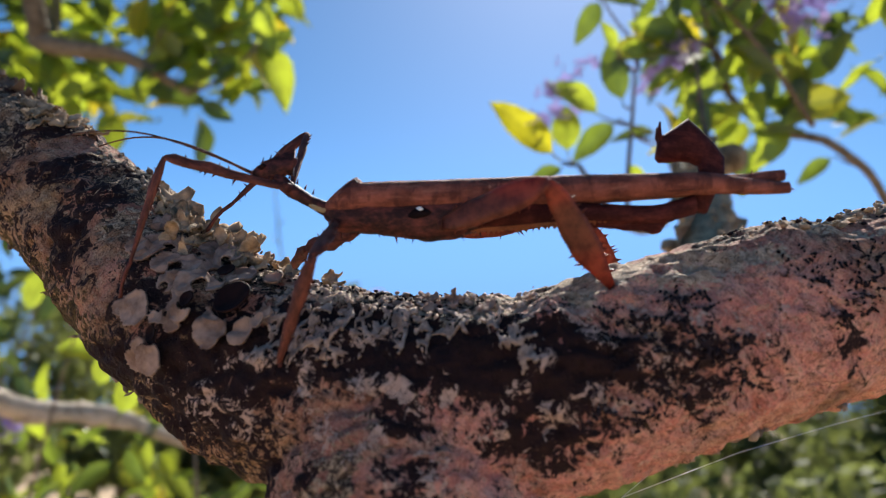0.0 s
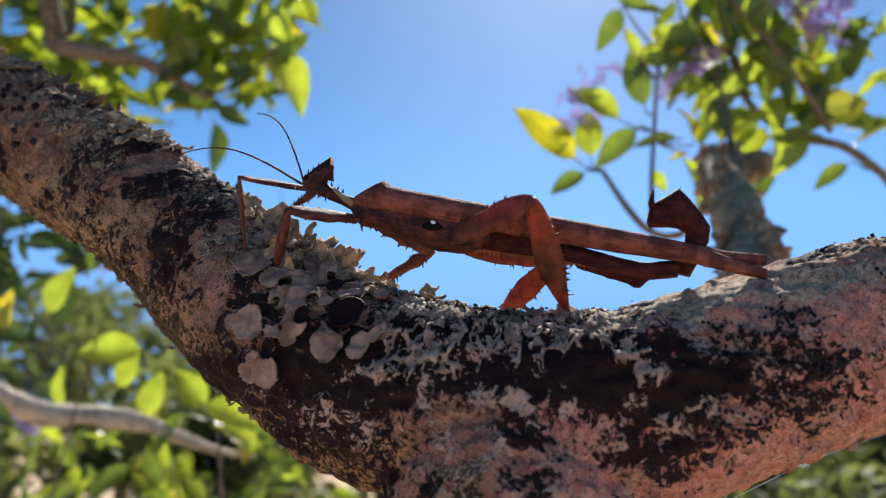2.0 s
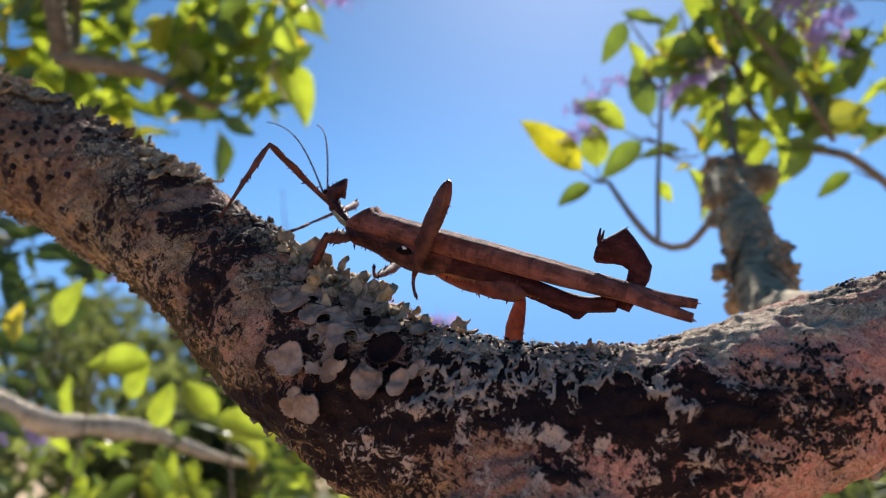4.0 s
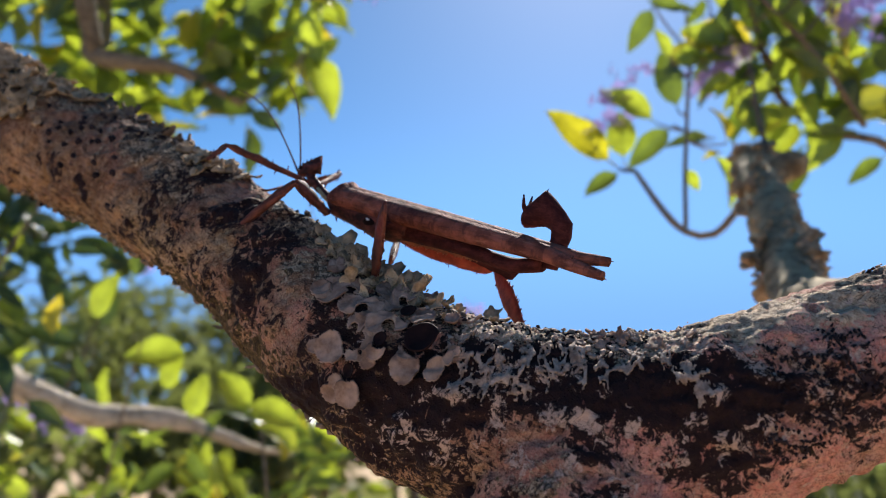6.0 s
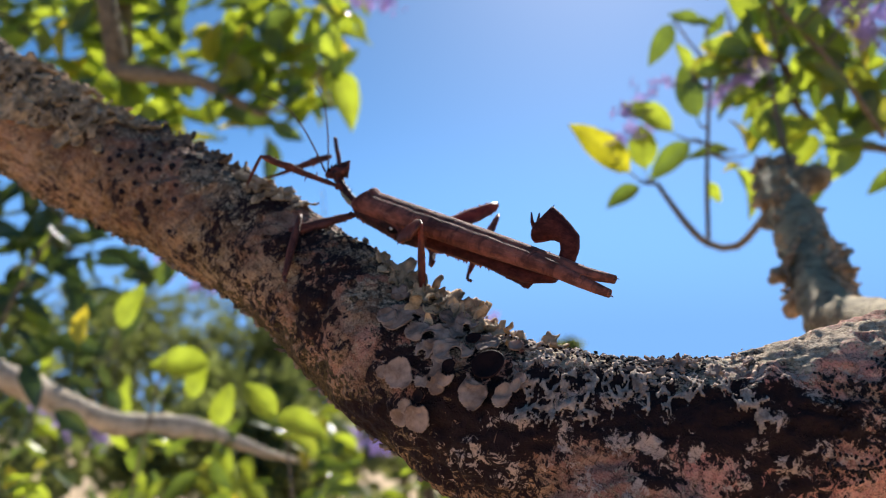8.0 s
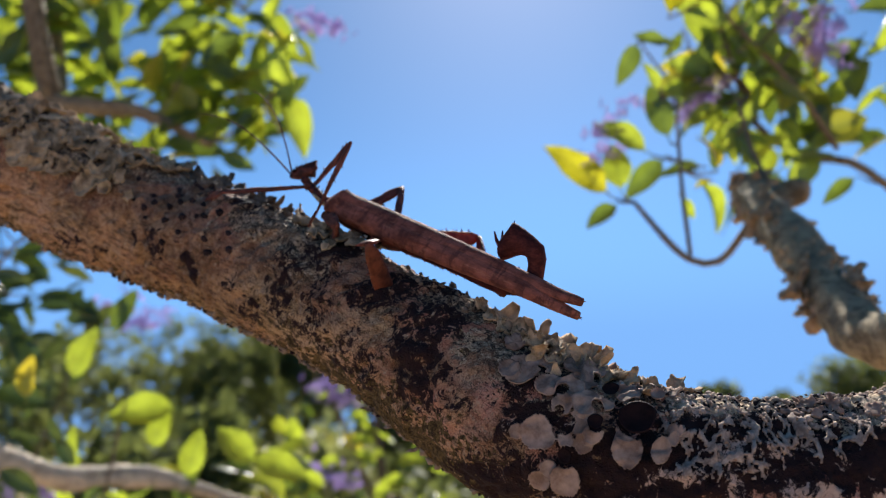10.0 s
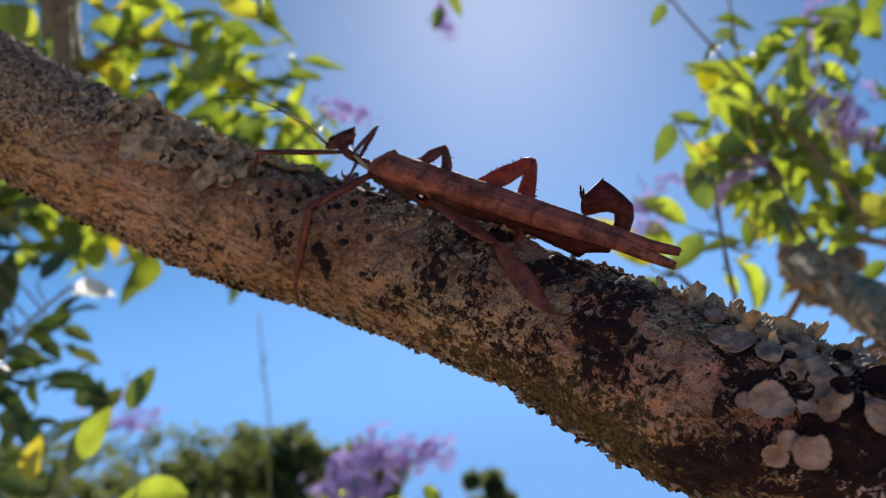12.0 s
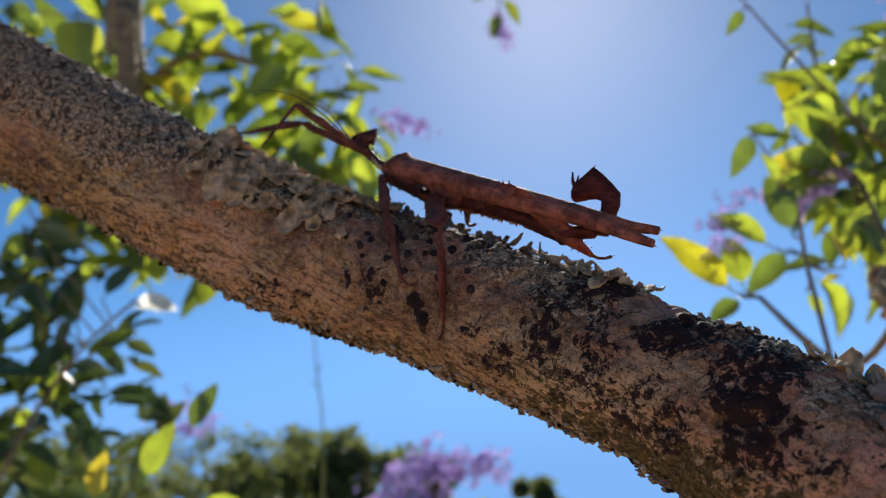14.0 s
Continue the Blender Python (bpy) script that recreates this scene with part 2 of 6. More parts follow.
STRAW = plain_material("insect_straw", (0.20, 0.14, 0.07), (0.40, 0.30, 0.17), 600, 0.9, 0.0003, 0.1)
LEAF = thin_material("leaf", (0.05, 0.09, 0.028), (0.09, 0.15, 0.04), (0.58, 0.68, 0.045), 45, 0.52, 0.36, 0.6, 0.001, (0.42, 0.33, 0.02), True)
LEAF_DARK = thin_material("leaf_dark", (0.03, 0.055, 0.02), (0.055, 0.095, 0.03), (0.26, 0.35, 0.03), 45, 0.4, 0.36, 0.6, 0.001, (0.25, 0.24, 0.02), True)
LEAF_YELLOW = thin_material("leaf_yellow", (0.12, 0.13, 0.014), (0.22, 0.20, 0.02), (0.72, 0.66, 0.02), 45, 0.52, 0.35, 0.5, 0.001, None, True)
# white leaf colour stands in for the sun's glint on a glossy leaf
LEAF_GLINT = thin_material("leaf_glint", (0.55, 0.52, 0.42), (0.75, 0.72, 0.64), (0.9, 0.88, 0.80), 45, 0.72, 0.4, 0.5, 0.0006)
# darkest green leaf tone, least translucent of the leaves
LEAF_DARKEST = thin_material("leaf_darkest", (0.020, 0.038, 0.012), (0.040, 0.072, 0.022), (0.13, 0.19, 0.03), 45, 0.24, 0.3, 0.6, 0.001, (0.10, 0.12, 0.02), True)
PETAL = thin_material("petal", (0.32, 0.22, 0.50), (0.50, 0.38, 0.72), (0.50, 0.36, 0.76), 120, 0.4, 0.6)
FAR_LEAF = thin_material("far_leaf", (0.05, 0.065, 0.026), (0.12, 0.14, 0.055), (0.32, 0.36, 0.09), 6, 0.43, 0.6, 0.2, 0.002)
MID_LEAF = thin_material("pale_bush_leaf", (0.11, 0.125, 0.05), (0.27, 0.28, 0.13), (0.58, 0.60, 0.18), 6, 0.43, 0.45, 0.4, 0.002)
# made-up tone for unseen ground, pale and warm to bounce light upwards
PALE_GROUND = plain_material("pale_ground", (0.34, 0.23, 0.13), (0.54, 0.39, 0.24), 1.4, 0.9, 0.01)
FEELER = plain_material("insect_feeler", (0.03, 0.012, 0.008), (0.15, 0.062, 0.042), 600, 0.8, 0.0002)
SILK = plain_material("silk", (0.7, 0.7, 0.7), (0.9, 0.9, 0.9), 900, 0.3, 0.0001, 0.6)


# ---- building helpers ----
def part(name, verts, faces, mat, parent=None, label="", smooth=True):
    """One mesh object, under a thing where one is given."""
    me = bpy.data.meshes.new(name)
    me.from_pydata([tuple(p) for p in verts], [], faces)
    me.update()
    me.materials.append(mat)
    if smooth:
        me.shade_smooth()
    ob = new(name, me)
    ob.parent = parent
    return tagged(ob, label)


def hashed(i, j, k, seed):
    h = (i * 374761393 + j * 668265263 + k * 2147483647 + seed * 144665) & 0x7FFFFFFF
    h = ((h ^ (h >> 13)) * 1274126177) & 0x7FFFFFFF
    return ((h ^ (h >> 16)) & 0xFFFF) / 65535.0


def lumps(p, scale, seed=0):
    """Smooth noise, 0 to 1, at the points p (n x 3); scale in metres."""
    q = np.asarray(p, float) / scale + 1000.0
    i = np.floor(q).astype(np.int64)
    f = q - i
    f = f * f * (3 - 2 * f)
    out = 0.0
    for a in (0, 1):
        for b in (0, 1):
            for c in (0, 1):
                w = (f[:, 0] if a else 1 - f[:, 0]) * (f[:, 1] if b else 1 - f[:, 1]) * (f[:, 2] if c else 1 - f[:, 2])
                out = out + w * hashed(i[:, 0] + a, i[:, 1] + b, i[:, 2] + c, seed)
    return out


def tube(path, radii, segs=10, rough=0.0, seed=0, caps=True):
    """Verts and faces of a round limb along path."""
    path = [Vector(p) for p in path]
    verts, faces, ref = [], [], Vector((0.31, 0.23, 0.92)).normalized()
    rng = random.Random(seed)
    for n, p in enumerate(path):
        tan = (path[min(n + 1, len(path) - 1)] - path[max(n - 1, 0)]).normalized()
        side = tan.cross(ref)
        if side.length < 0.15:
            side = tan.cross(Vector((0.9, 0.1, 0.1)))
        side.normalize()
        ref = side.cross(tan).normalized()
        for k in range(segs):
            a = 2 * math.pi * k / segs
            r = radii[n] * (1 + rough * (rng.random() - 0.5))
            verts.append(p + side * (math.cos(a) * r) + ref * (math.sin(a) * r))
    for n in range(len(path) - 1):
        for k in range(segs):
            a, b = n * segs + k, n * segs + (k + 1) % segs
            faces.append((a, b, b + segs, a + segs))
    if caps:
        faces.append(tuple(range(segs))[::-1])
        faces.append(tuple((len(path) - 1) * segs + k for k in range(segs)))
    return verts, faces


def finer(path, radii, step):
    """A smooth (Catmull-Rom) resampling of a path with radii."""
    pts = np.array([[*p, r] for p, r in zip(path, radii)], float)
    ext = np.vstack([2 * pts[0] - pts[1], pts, 2 * pts[-1] - pts[-2]])
    out = []
    for i in range(1, len(ext) - 2):
        a, b, c, d = ext[i - 1:i + 3]
        n = max(2, int(np.linalg.norm((c - b)[:3]) / step))
        for k in range(n):
            u = k / n
            out.append(0.5 * (2 * b + (c - a) * u + (2 * a - 5 * b + 4 * c - d) * u * u + (3 * b - a - 3 * c + d) * u ** 3))
    out.append(ext[-2])
    out = np.array(out)
    return [tuple(o[:3]) for o in out], [float(o[3]) for o in out]


def joined(pieces):
    verts, faces = [], []
    for v, f in pieces:
        n = len(verts)
        verts += list(v)
        faces += [tuple(i + n for i in q) for q in f]
    return verts, faces


def thing(name, base, label, category, group="", kind=""):
    ob = new(name)
    ob.location = base
    ob.empty_display_size = 0.01
    return tagged(ob, label, category, group, kind)


# ---- ground and distance ----
def build_ground():
    verts, faces, rings = [(0, 0, 0)], [], [1, 2, 4, 8, 16, 40, 100, 300, 1000, 2500]
    rng = random.Random(5)
    for r in rings:
        for k in range(48):
            a = 2 * math.pi * k / 48
            verts.append((r * math.cos(a), r * math.sin(a), (rng.random() - 0.5) * min(0.05, r * 0.01) - 0.06 * max(0, r - 12)))
    for k in range(48):
        faces.append((0, 1 + k, 1 + (k + 1) % 48))
    for n in range(len(rings) - 1):
        for k in range(48):
            a, b = 1 + n * 48 + k, 1 + n * 48 + (k + 1) % 48
            faces.append((a, a + 48, b + 48, b))
    tagged(part("ground", verts, faces, PALE_GROUND), "ground reaching the horizon, its pale sand tone added to bounce light", "ground", kind="structure")


def build_backdrop():
    """The clear pale blue of the low sky all round, fading into the sky above."""
    m = bpy.data.materials.new("low_sky")
    m.use_nodes = True
    t = m.node_tree
    t.nodes.clear()
    sep = t.nodes.new("ShaderNodeSeparateXYZ")
    t.links.new(t.nodes.new("ShaderNodeTexCoord").outputs["Object"], sep.inputs[0])
    glow, clear, mixer, out = (t.nodes.new("ShaderNode" + k) for k in ("Emission", "BsdfTransparent", "MixShader", "OutputMaterial"))
    glow.inputs[0].default_value, glow.inputs[1].default_value = (0.145, 0.315, 0.64, 1), 1.0
    t.links.new(span(t, sums(t, "MULTIPLY", sep.outputs[2], 0.001), 0.70, 0.08), mixer.inputs[0])
    t.links.new(clear.outputs[0], mixer.inputs[1])
    t.links.new(glow.outputs[0], mixer.inputs[2])
    t.links.new(mixer.outputs[0], out.inputs["Surface"])
    verts = [(2000 * math.cos(k * math.pi / 48), 2000 * math.sin(k * math.pi / 48), z) for z in (-220, 760) for k in range(96)]
    faces = [(k, k + 96, (k + 1) % 96 + 96, (k + 1) % 96) for k in range(96)]
    tagged(part("backdrop", verts, faces, m), "clear pale blue sky low over the horizon", "sky", kind="structure")


def leaf_cloud(rng, count, centre, size, leaf):
    """Many small bent leaves scattered in an uneven crown."""
    verts, faces = [], []
    blobs = [(Vector((rng.gauss(0, 0.42) * size[0], rng.gauss(0, 0.42) * size[1], (rng.random() - 0.35) * size[2])), 0.25 + 0.35 * rng.random()) for _ in range(16)]
    for _ in range(count):
        c, r = blobs[rng.randrange(16)]
        d = Vector((rng.gauss(0, 1), rng.gauss(0, 1), rng.gauss(0, 1))).normalized() * (r * min(size) * (0.6 + 0.5 * rng.random()))
        p = Vector(centre) + c + d
        x = Vector((rng.gauss(0, 1), rng.gauss(0, 1), rng.gauss(0, 0.8))).normalized()
        y = x.orthogonal().normalized()
        z = x.cross(y)
        y = (y * rng.random() + z * (rng.random() - 0.5)).normalized()
        s = leaf * (0.6 + 0.8 * rng.random())
        n = len(verts)
        verts += [p, p + x * s * 0.5 + y * s * 0.28, p + x * s, p + x * s * 0.5 - y * s * 0.28]
        faces.append((n, n + 1, n + 2, n + 3))
    return verts, faces


def build_far_trees():
    rng = random.Random(21)
    for az, dist, top, wide in ((-47, 7.5, 2.7, 2.4), (-38, 8.5, 2.75, 2.4), (-30, 7.5, 2.55, 2.2), (-23, 8.5, 2.6, 2.0), (-17, 7.5, 2.4, 1.6), (-11.5, 8.5, 2.55, 1.5), (-6.5, 8.0, 2.35, 1.1), (-2.5, 8.2, 2.12, 0.8), (6, 8.5, 1.88, 0.4), (3, 9.0, 1.35, 2.4), (10, 8.5, 1.22, 3.0), (17, 8.0, 1.15, 3.0), (22.5, 8.5, 1.40, 0.75), (25, 8.0, 1.2, 2.0), (28, 8.2, 1.22, 1.2), (30.5, 8.5, 1.60, 1.1), (36, 8.0, 1.6, 1.8), (5, 12.0, 1.1, 4.0), (18, 12.0, 1.0, 4.0), (-13, 12.0, 2.4, 2.6), (45, 8.0, 1.9, 2.4)):
        x, y = dist * math.sin(radians(az)), dist * math.cos(radians(az))
        tree = thing("bush", (x, y, 0), "dark green rounded bush in the hazy distance", "bush", "far bushes")
        part("trunk", *tube([(0, 0, 0), (0.03, 0, top * 0.3), (0, 0.04, top * 0.6)], [0.07, 0.05, 0.02], 8), TWIG, tree)
        verts, faces = leaf_cloud(rng, 5200, (0, 0, top * 0.5), (wide * 0.62, wide * 0.4, top * 0.62), 0.085)
        hi = max(v[2] for v in verts)
        part("crown", [Vector((v[0], v[1], v[2] * top / hi)) for v in verts], faces, FAR_LEAF, tree, smooth=False)


# ---- the limb ----
LIMB = [(-.36, .318, 1.737, .0265), (-.29, .2985, 1.690, .0248), (-.223, .285, 1.6460, .0221), (-.182, .277, 1.6204, .0208), (-.145, .2655, 1.6016, .0198), (-.1135, .25, 1.5848, .0192), (-.088, .2355, 1.5687, .0193), (-.066, .222, 1.5517, .0196), (-.045, .208, 1.5345, .0200), (-.02, .196, 1.520, .021), (.015, .188, 1.511, .0225), (.045, .184, 1.5155, .0213), (.0638, .183, 1.5216, .0200), (.0965, .1885, 1.531, .0193), (.118, .196, 1.535, .0195), (.17, .21, 1.55, .02), (.30, .25, 1.60, .021)]
STEM = [(.006, .192, 1.517, .021), (.012, .190, 1.500, .029), (.016, .190, 1.475, .033), (.018, .190, 1.44, .034), (.018, .192, 1.36, .035)]


def limb_spot(x, angle, out=0.0):
    """A point on the limb at x, angle degrees up from its side facing -y: place, outward normal, direction of the limb."""
    i = 1
    while i < len(LIMB) - 1 and x > LIMB[i][0]:
        i += 1
    a, b = LIMB[i - 1], LIMB[i]
    u = min(1.0, max(0.0, (x - a[0]) / (b[0] - a[0])))
    p, r = Vector(a[:3]).lerp(Vector(b[:3]), u), a[3] + (b[3] - a[3]) * u
    ways = [(Vector(LIMB[min(k + 1, len(LIMB) - 1)][:3]) - Vector(LIMB[max(k - 1, 0)][:3])).normalized() for k in (i - 1, i)]
    tan = ways[0].lerp(ways[1], u).normalized()
    up = (Vector((0, 0, 1)) - tan * tan.z).normalized()
    side = tan.cross(up)
    if side.y > 0:
        side = -side
    n = side * math.cos(radians(angle)) + up * math.sin(radians(angle))
    return p + n * (r + out), n, tan


SURFACE = {}


def on_bark(x, angle, out=0.0):
    """As limb_spot, on the true uneven bark."""
    p, n, tan = limb_spot(x, angle)
    hit, place, _, _ = SURFACE["limb"].ray_cast(p + n * 0.012 - SURFACE["base"], -n)
    return (place + SURFACE["base"] if hit else p) + n * out, n, tan


def near(p, centre, radii):
    return np.sqrt((((p - np.array(centre)) / np.array(radii)) ** 2).sum(1))


def build_limb(tree):
    base = Vector(tree.location)
    rough = bpy.data.meshes.new("rough_limb")
    limb = finer([q[:3] for q in LIMB], [q[3] for q in LIMB], 0.006)
    stem = finer([q[:3] for q in STEM], [q[3] for q in STEM], 0.006)
    v, f = joined([tube(*limb, 28), tube(*stem, 36)])
    rough.from_pydata(v, [], f)
    tmp = new("rough_limb", rough)
    mod = tmp.modifiers.new("remesh", "REMESH")
    mod.mode, mod.voxel_size = "VOXEL", 0.00075
    mod = tmp.modifiers.new("smooth", "SMOOTH")
    mod.iterations, mod.factor = 32, 0.5
    got = bpy.data.meshes.new_from_object(tmp.evaluated_get(bpy.context.evaluated_depsgraph_get()))
    bpy.data.objects.remove(tmp)
    got.name = "limb"
    n = len(got.vertices)
    p, nor = np.empty(n * 3, np.float32), np.empty(n * 3, np.float32)
    got.vertices.foreach_get("co", p)
    got.vertex_normals.foreach_get("vector", nor)
    p, nor = p.reshape(-1, 3).astype(float), nor.reshape(-1, 3).astype(float)
    w = p + 0.004 * np.stack([lumps(p, 0.009, s) - 0.5 for s in (3, 4, 5)], 1)
    # sooty mould, crusty pale lichen, rosy bark with flare tint, grey scale: patches with ragged shapes
    soot = np.zeros(n)
    for c, r, k in (((-.008, .168, 1.5235), (.042, .03, .0085), 1.0), ((.030, .160, 1.5225), (.030, .03, .009), 1.0), ((-.026, .178, 1.519), (.022, .03, .018), .88), ((.040, .158, 1.507), (.014, .02, .009), .78), ((.067, .166, 1.521), (.010, .02, .011), .62), ((.081, .168, 1.522), (.005, .02, .009), .45), ((.097, .172, 1.526), (.006, .02, .008), .5), ((.014, .155, 1.500), (.010, .02, .006), .6), ((-.040, .195, 1.538), (.012, .02, .010), .75), ((-.046, .196, 1.522), (.020, .02, .008), .78), ((.0125, .166, 1.5140), (.006, .02, .007), .80), ((.041, .163, 1.5150), (.010, .02, .010), .92), ((.035, .164, 1.5075), (.007, .02, .006), .80), ((-.020, .174, 1.5165), (.010, .02, .005), .85), ((-.032, .180, 1.5150), (.008, .02, .005), .85), ((-.068, .206, 1.546), (.009, .02, .009), .62), ((-.084, .220, 1.553), (.010, .02, .006), .55), ((-.107, .235, 1.577), (.009, .02, .009), .6), ((-.098, .225, 1.565), (.007, .02, .008), .55), ((-.092, .235, 1.585), (.014, .02, .005), .75), ((-.118, .245, 1.574), (.006, .02, .005), .7), ((-.150, .260, 1.597), (.004, .02, .006), .7), ((-0.1379, 0.2404, 1.5893), (0.0016, .02, 0.0030), .95), ((-0.1368, 0.2412, 1.5847), (0.0014, .02, 0.0026), .95), ((-0.1581, 0.2492, 1.5989), (0.0014, .02, 0.0020), .95), ((-0.108, 0.227, 1.585), (0.0046, .02, 0.0042), .55), ((-0.107, 0.224, 1.573), (0.0060, .02, 0.0054), .55), ((-0.097, 0.219, 1.572), (0.0058, .02, 0.0053), .55), ((-0.091, 0.219, 1.578), (0.0044, .02, 0.0040), .55), ((-0.095, 0.223, 1.583), (0.0042, .02, 0.0039), .55), ((-0.085, 0.212, 1.551), (0.0060, .02, 0.0055), .55), ((-0.092, 0.218, 1.555), (0.0049, .02, 0.0044), .55), ((-0.062, 0.196, 1.541), (0.0054, .02, 0.0049), .55), ((-0.124, 0.235, 1.580), (0.0035, .02, 0.0032), .55), ((-0.118, 0.234, 1.572), (0.0039, .02, 0.0035), .55), ((-0.069, 0.203, 1.556), (0.0039, .02, 0.0035), .55)):
        soot = np.maximum(soot, k * np.clip(1.35 - near(w, c, r) * 0.75, 0, 1))
    soot = np.maximum(soot, np.where(w[:, 0] < -0.095, 0.42, 0.70) * np.clip((lumps(w, 0.012, 11) - 0.60) * 5, 0, 1) * (w[:, 0] < 0.02))
    soot = np.maximum(soot, 0.62 * np.clip((nor[:, 2] - 0.55) * 4, 0, 1) * np.clip((lumps(w, 0.011, 13) - 0.40) * 5, 0, 1) * (w[:, 0] < -0.06))
    soot = np.clip(soot + 0.35 * (lumps(p, 0.0018, 61) - 0.5) * (soot > 0.1), 0, 1)
    crust = np.clip((lumps(w, 0.0045, 17) - 0.36) * 2.6, 0, 1) * np.clip(1.5 - near(w, (.012, .170, 1.524), (.075, .03, .026)), 0, 1)
    crust = np.maximum(crust, 0.9 * np.clip((lumps(w, 0.006, 18) - 0.45) * 3, 0, 1) * np.clip(1.4 - near(w, (.028, .155, 1.49), (.03, .03, .03)), 0, 1))
    # pink bark right of x = -0.03, deepened with the lens flare's red
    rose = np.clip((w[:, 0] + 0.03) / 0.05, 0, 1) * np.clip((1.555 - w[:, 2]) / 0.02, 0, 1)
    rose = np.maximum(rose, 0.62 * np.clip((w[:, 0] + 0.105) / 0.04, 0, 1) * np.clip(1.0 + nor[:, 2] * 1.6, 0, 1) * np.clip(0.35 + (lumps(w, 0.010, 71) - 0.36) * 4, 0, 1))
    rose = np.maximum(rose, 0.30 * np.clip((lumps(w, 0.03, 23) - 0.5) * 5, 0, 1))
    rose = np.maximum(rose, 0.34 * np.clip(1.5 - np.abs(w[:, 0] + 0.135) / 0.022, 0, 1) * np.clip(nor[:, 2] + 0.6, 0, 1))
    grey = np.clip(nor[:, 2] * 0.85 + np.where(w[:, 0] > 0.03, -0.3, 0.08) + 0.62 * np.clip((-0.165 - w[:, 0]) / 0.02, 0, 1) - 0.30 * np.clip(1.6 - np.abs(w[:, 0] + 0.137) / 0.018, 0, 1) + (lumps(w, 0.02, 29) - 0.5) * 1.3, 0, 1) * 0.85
    # upward-facing bark right of x = -0.03, painted pale as if sunlit
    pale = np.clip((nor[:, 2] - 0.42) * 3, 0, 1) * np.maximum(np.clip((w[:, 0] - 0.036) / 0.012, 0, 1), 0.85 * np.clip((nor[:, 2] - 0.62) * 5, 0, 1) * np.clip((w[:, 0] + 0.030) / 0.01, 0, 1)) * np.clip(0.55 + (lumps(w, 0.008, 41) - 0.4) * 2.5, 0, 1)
    lower = np.clip(-nor[:, 2] - 0.55, 0, 1) * 2
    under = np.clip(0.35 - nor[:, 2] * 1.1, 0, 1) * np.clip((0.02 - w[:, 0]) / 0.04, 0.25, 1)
    # grows as the bark faces down, most near x = -0.075
    lower_olive = np.clip(0.25 - nor[:, 2] * 1.25, 0, 1) * np.clip(1.25 - np.abs(w[:, 0] + 0.075) / 0.05, 0, 1)
    # also on all steep undersides left of x = 0
    lower_olive = np.maximum(lower_olive, 0.7 * np.clip((-nor[:, 2] - 0.55) * 3, 0, 1) * (w[:, 0] < 0))
    h = 0.0022 * (lumps(p, 0.018, 1) - 0.5) + 0.0011 * (lumps(p, 0.006, 2) - 0.5) + 0.0008 * (lumps(p, 0.0026, 7) - 0.5)
    h += 0.0009 * soot * lumps(p, 0.0022, 8) + 0.0004 * np.clip(crust * 2 - 0.6, 0, 1) + 0.0016 * lower * (lumps(p, 0.0034, 9) ** 2)
    h += 0.0013 * np.abs(lumps(w, 0.0042, 31) - 0.5) * 2 * (0.35 + soot) - 0.0010 * np.clip(lumps(p, 0.0038, 33) - 0.68, 0, 1) * 5
    # thin plates with crisp rims, fine crumbly grain
    plates = np.clip((lumps(w, 0.0042, 51) - 0.5) * 9 + 0.5, 0, 1) + 0.7 * np.clip((lumps(w, 0.0019, 53) - 0.52) * 7 + 0.5, 0, 1)
    along = p * np.array([0.45, 1.0, 1.0])
    h += 0.00042 * plates * (0.5 + 0.8 * np.clip(nor[:, 2] + 0.2, 0, 1)) + 0.00050 * (lumps(along, 0.0012, 55) - 0.5) + 0.0005 * np.abs(lumps(along, 0.0024, 57) - 0.5)
    p = p + nor * h[:, None] - np.array(base)
    got.vertices.foreach_set("co", p.astype(np.float32).ravel())
    for name, vals in (("soot", soot), ("crust", crust), ("rose", rose), ("scale", grey), ("under", under), ("lower_olive", lower_olive), ("pale", pale)):
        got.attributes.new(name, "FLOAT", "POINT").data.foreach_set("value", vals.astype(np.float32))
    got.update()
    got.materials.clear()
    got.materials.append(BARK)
    got.shade_smooth()
    ob = new("limb", got)
    ob.parent = tree
    SURFACE["limb"], SURFACE["base"] = ob, base
    bpy.context.view_layer.update()
    low, rad = finer([(.018, .192, 1.372), (.01, .2, 1.1), (-.02, .21, .6), (-.02, .21, -.02)], [.0345, .037, .044, .062], 0.02)
    v, f = tube(low, rad, 30, 0.06, 3)
    part("trunk", [Vector(q) - base for q in v], f, BARK, tree)


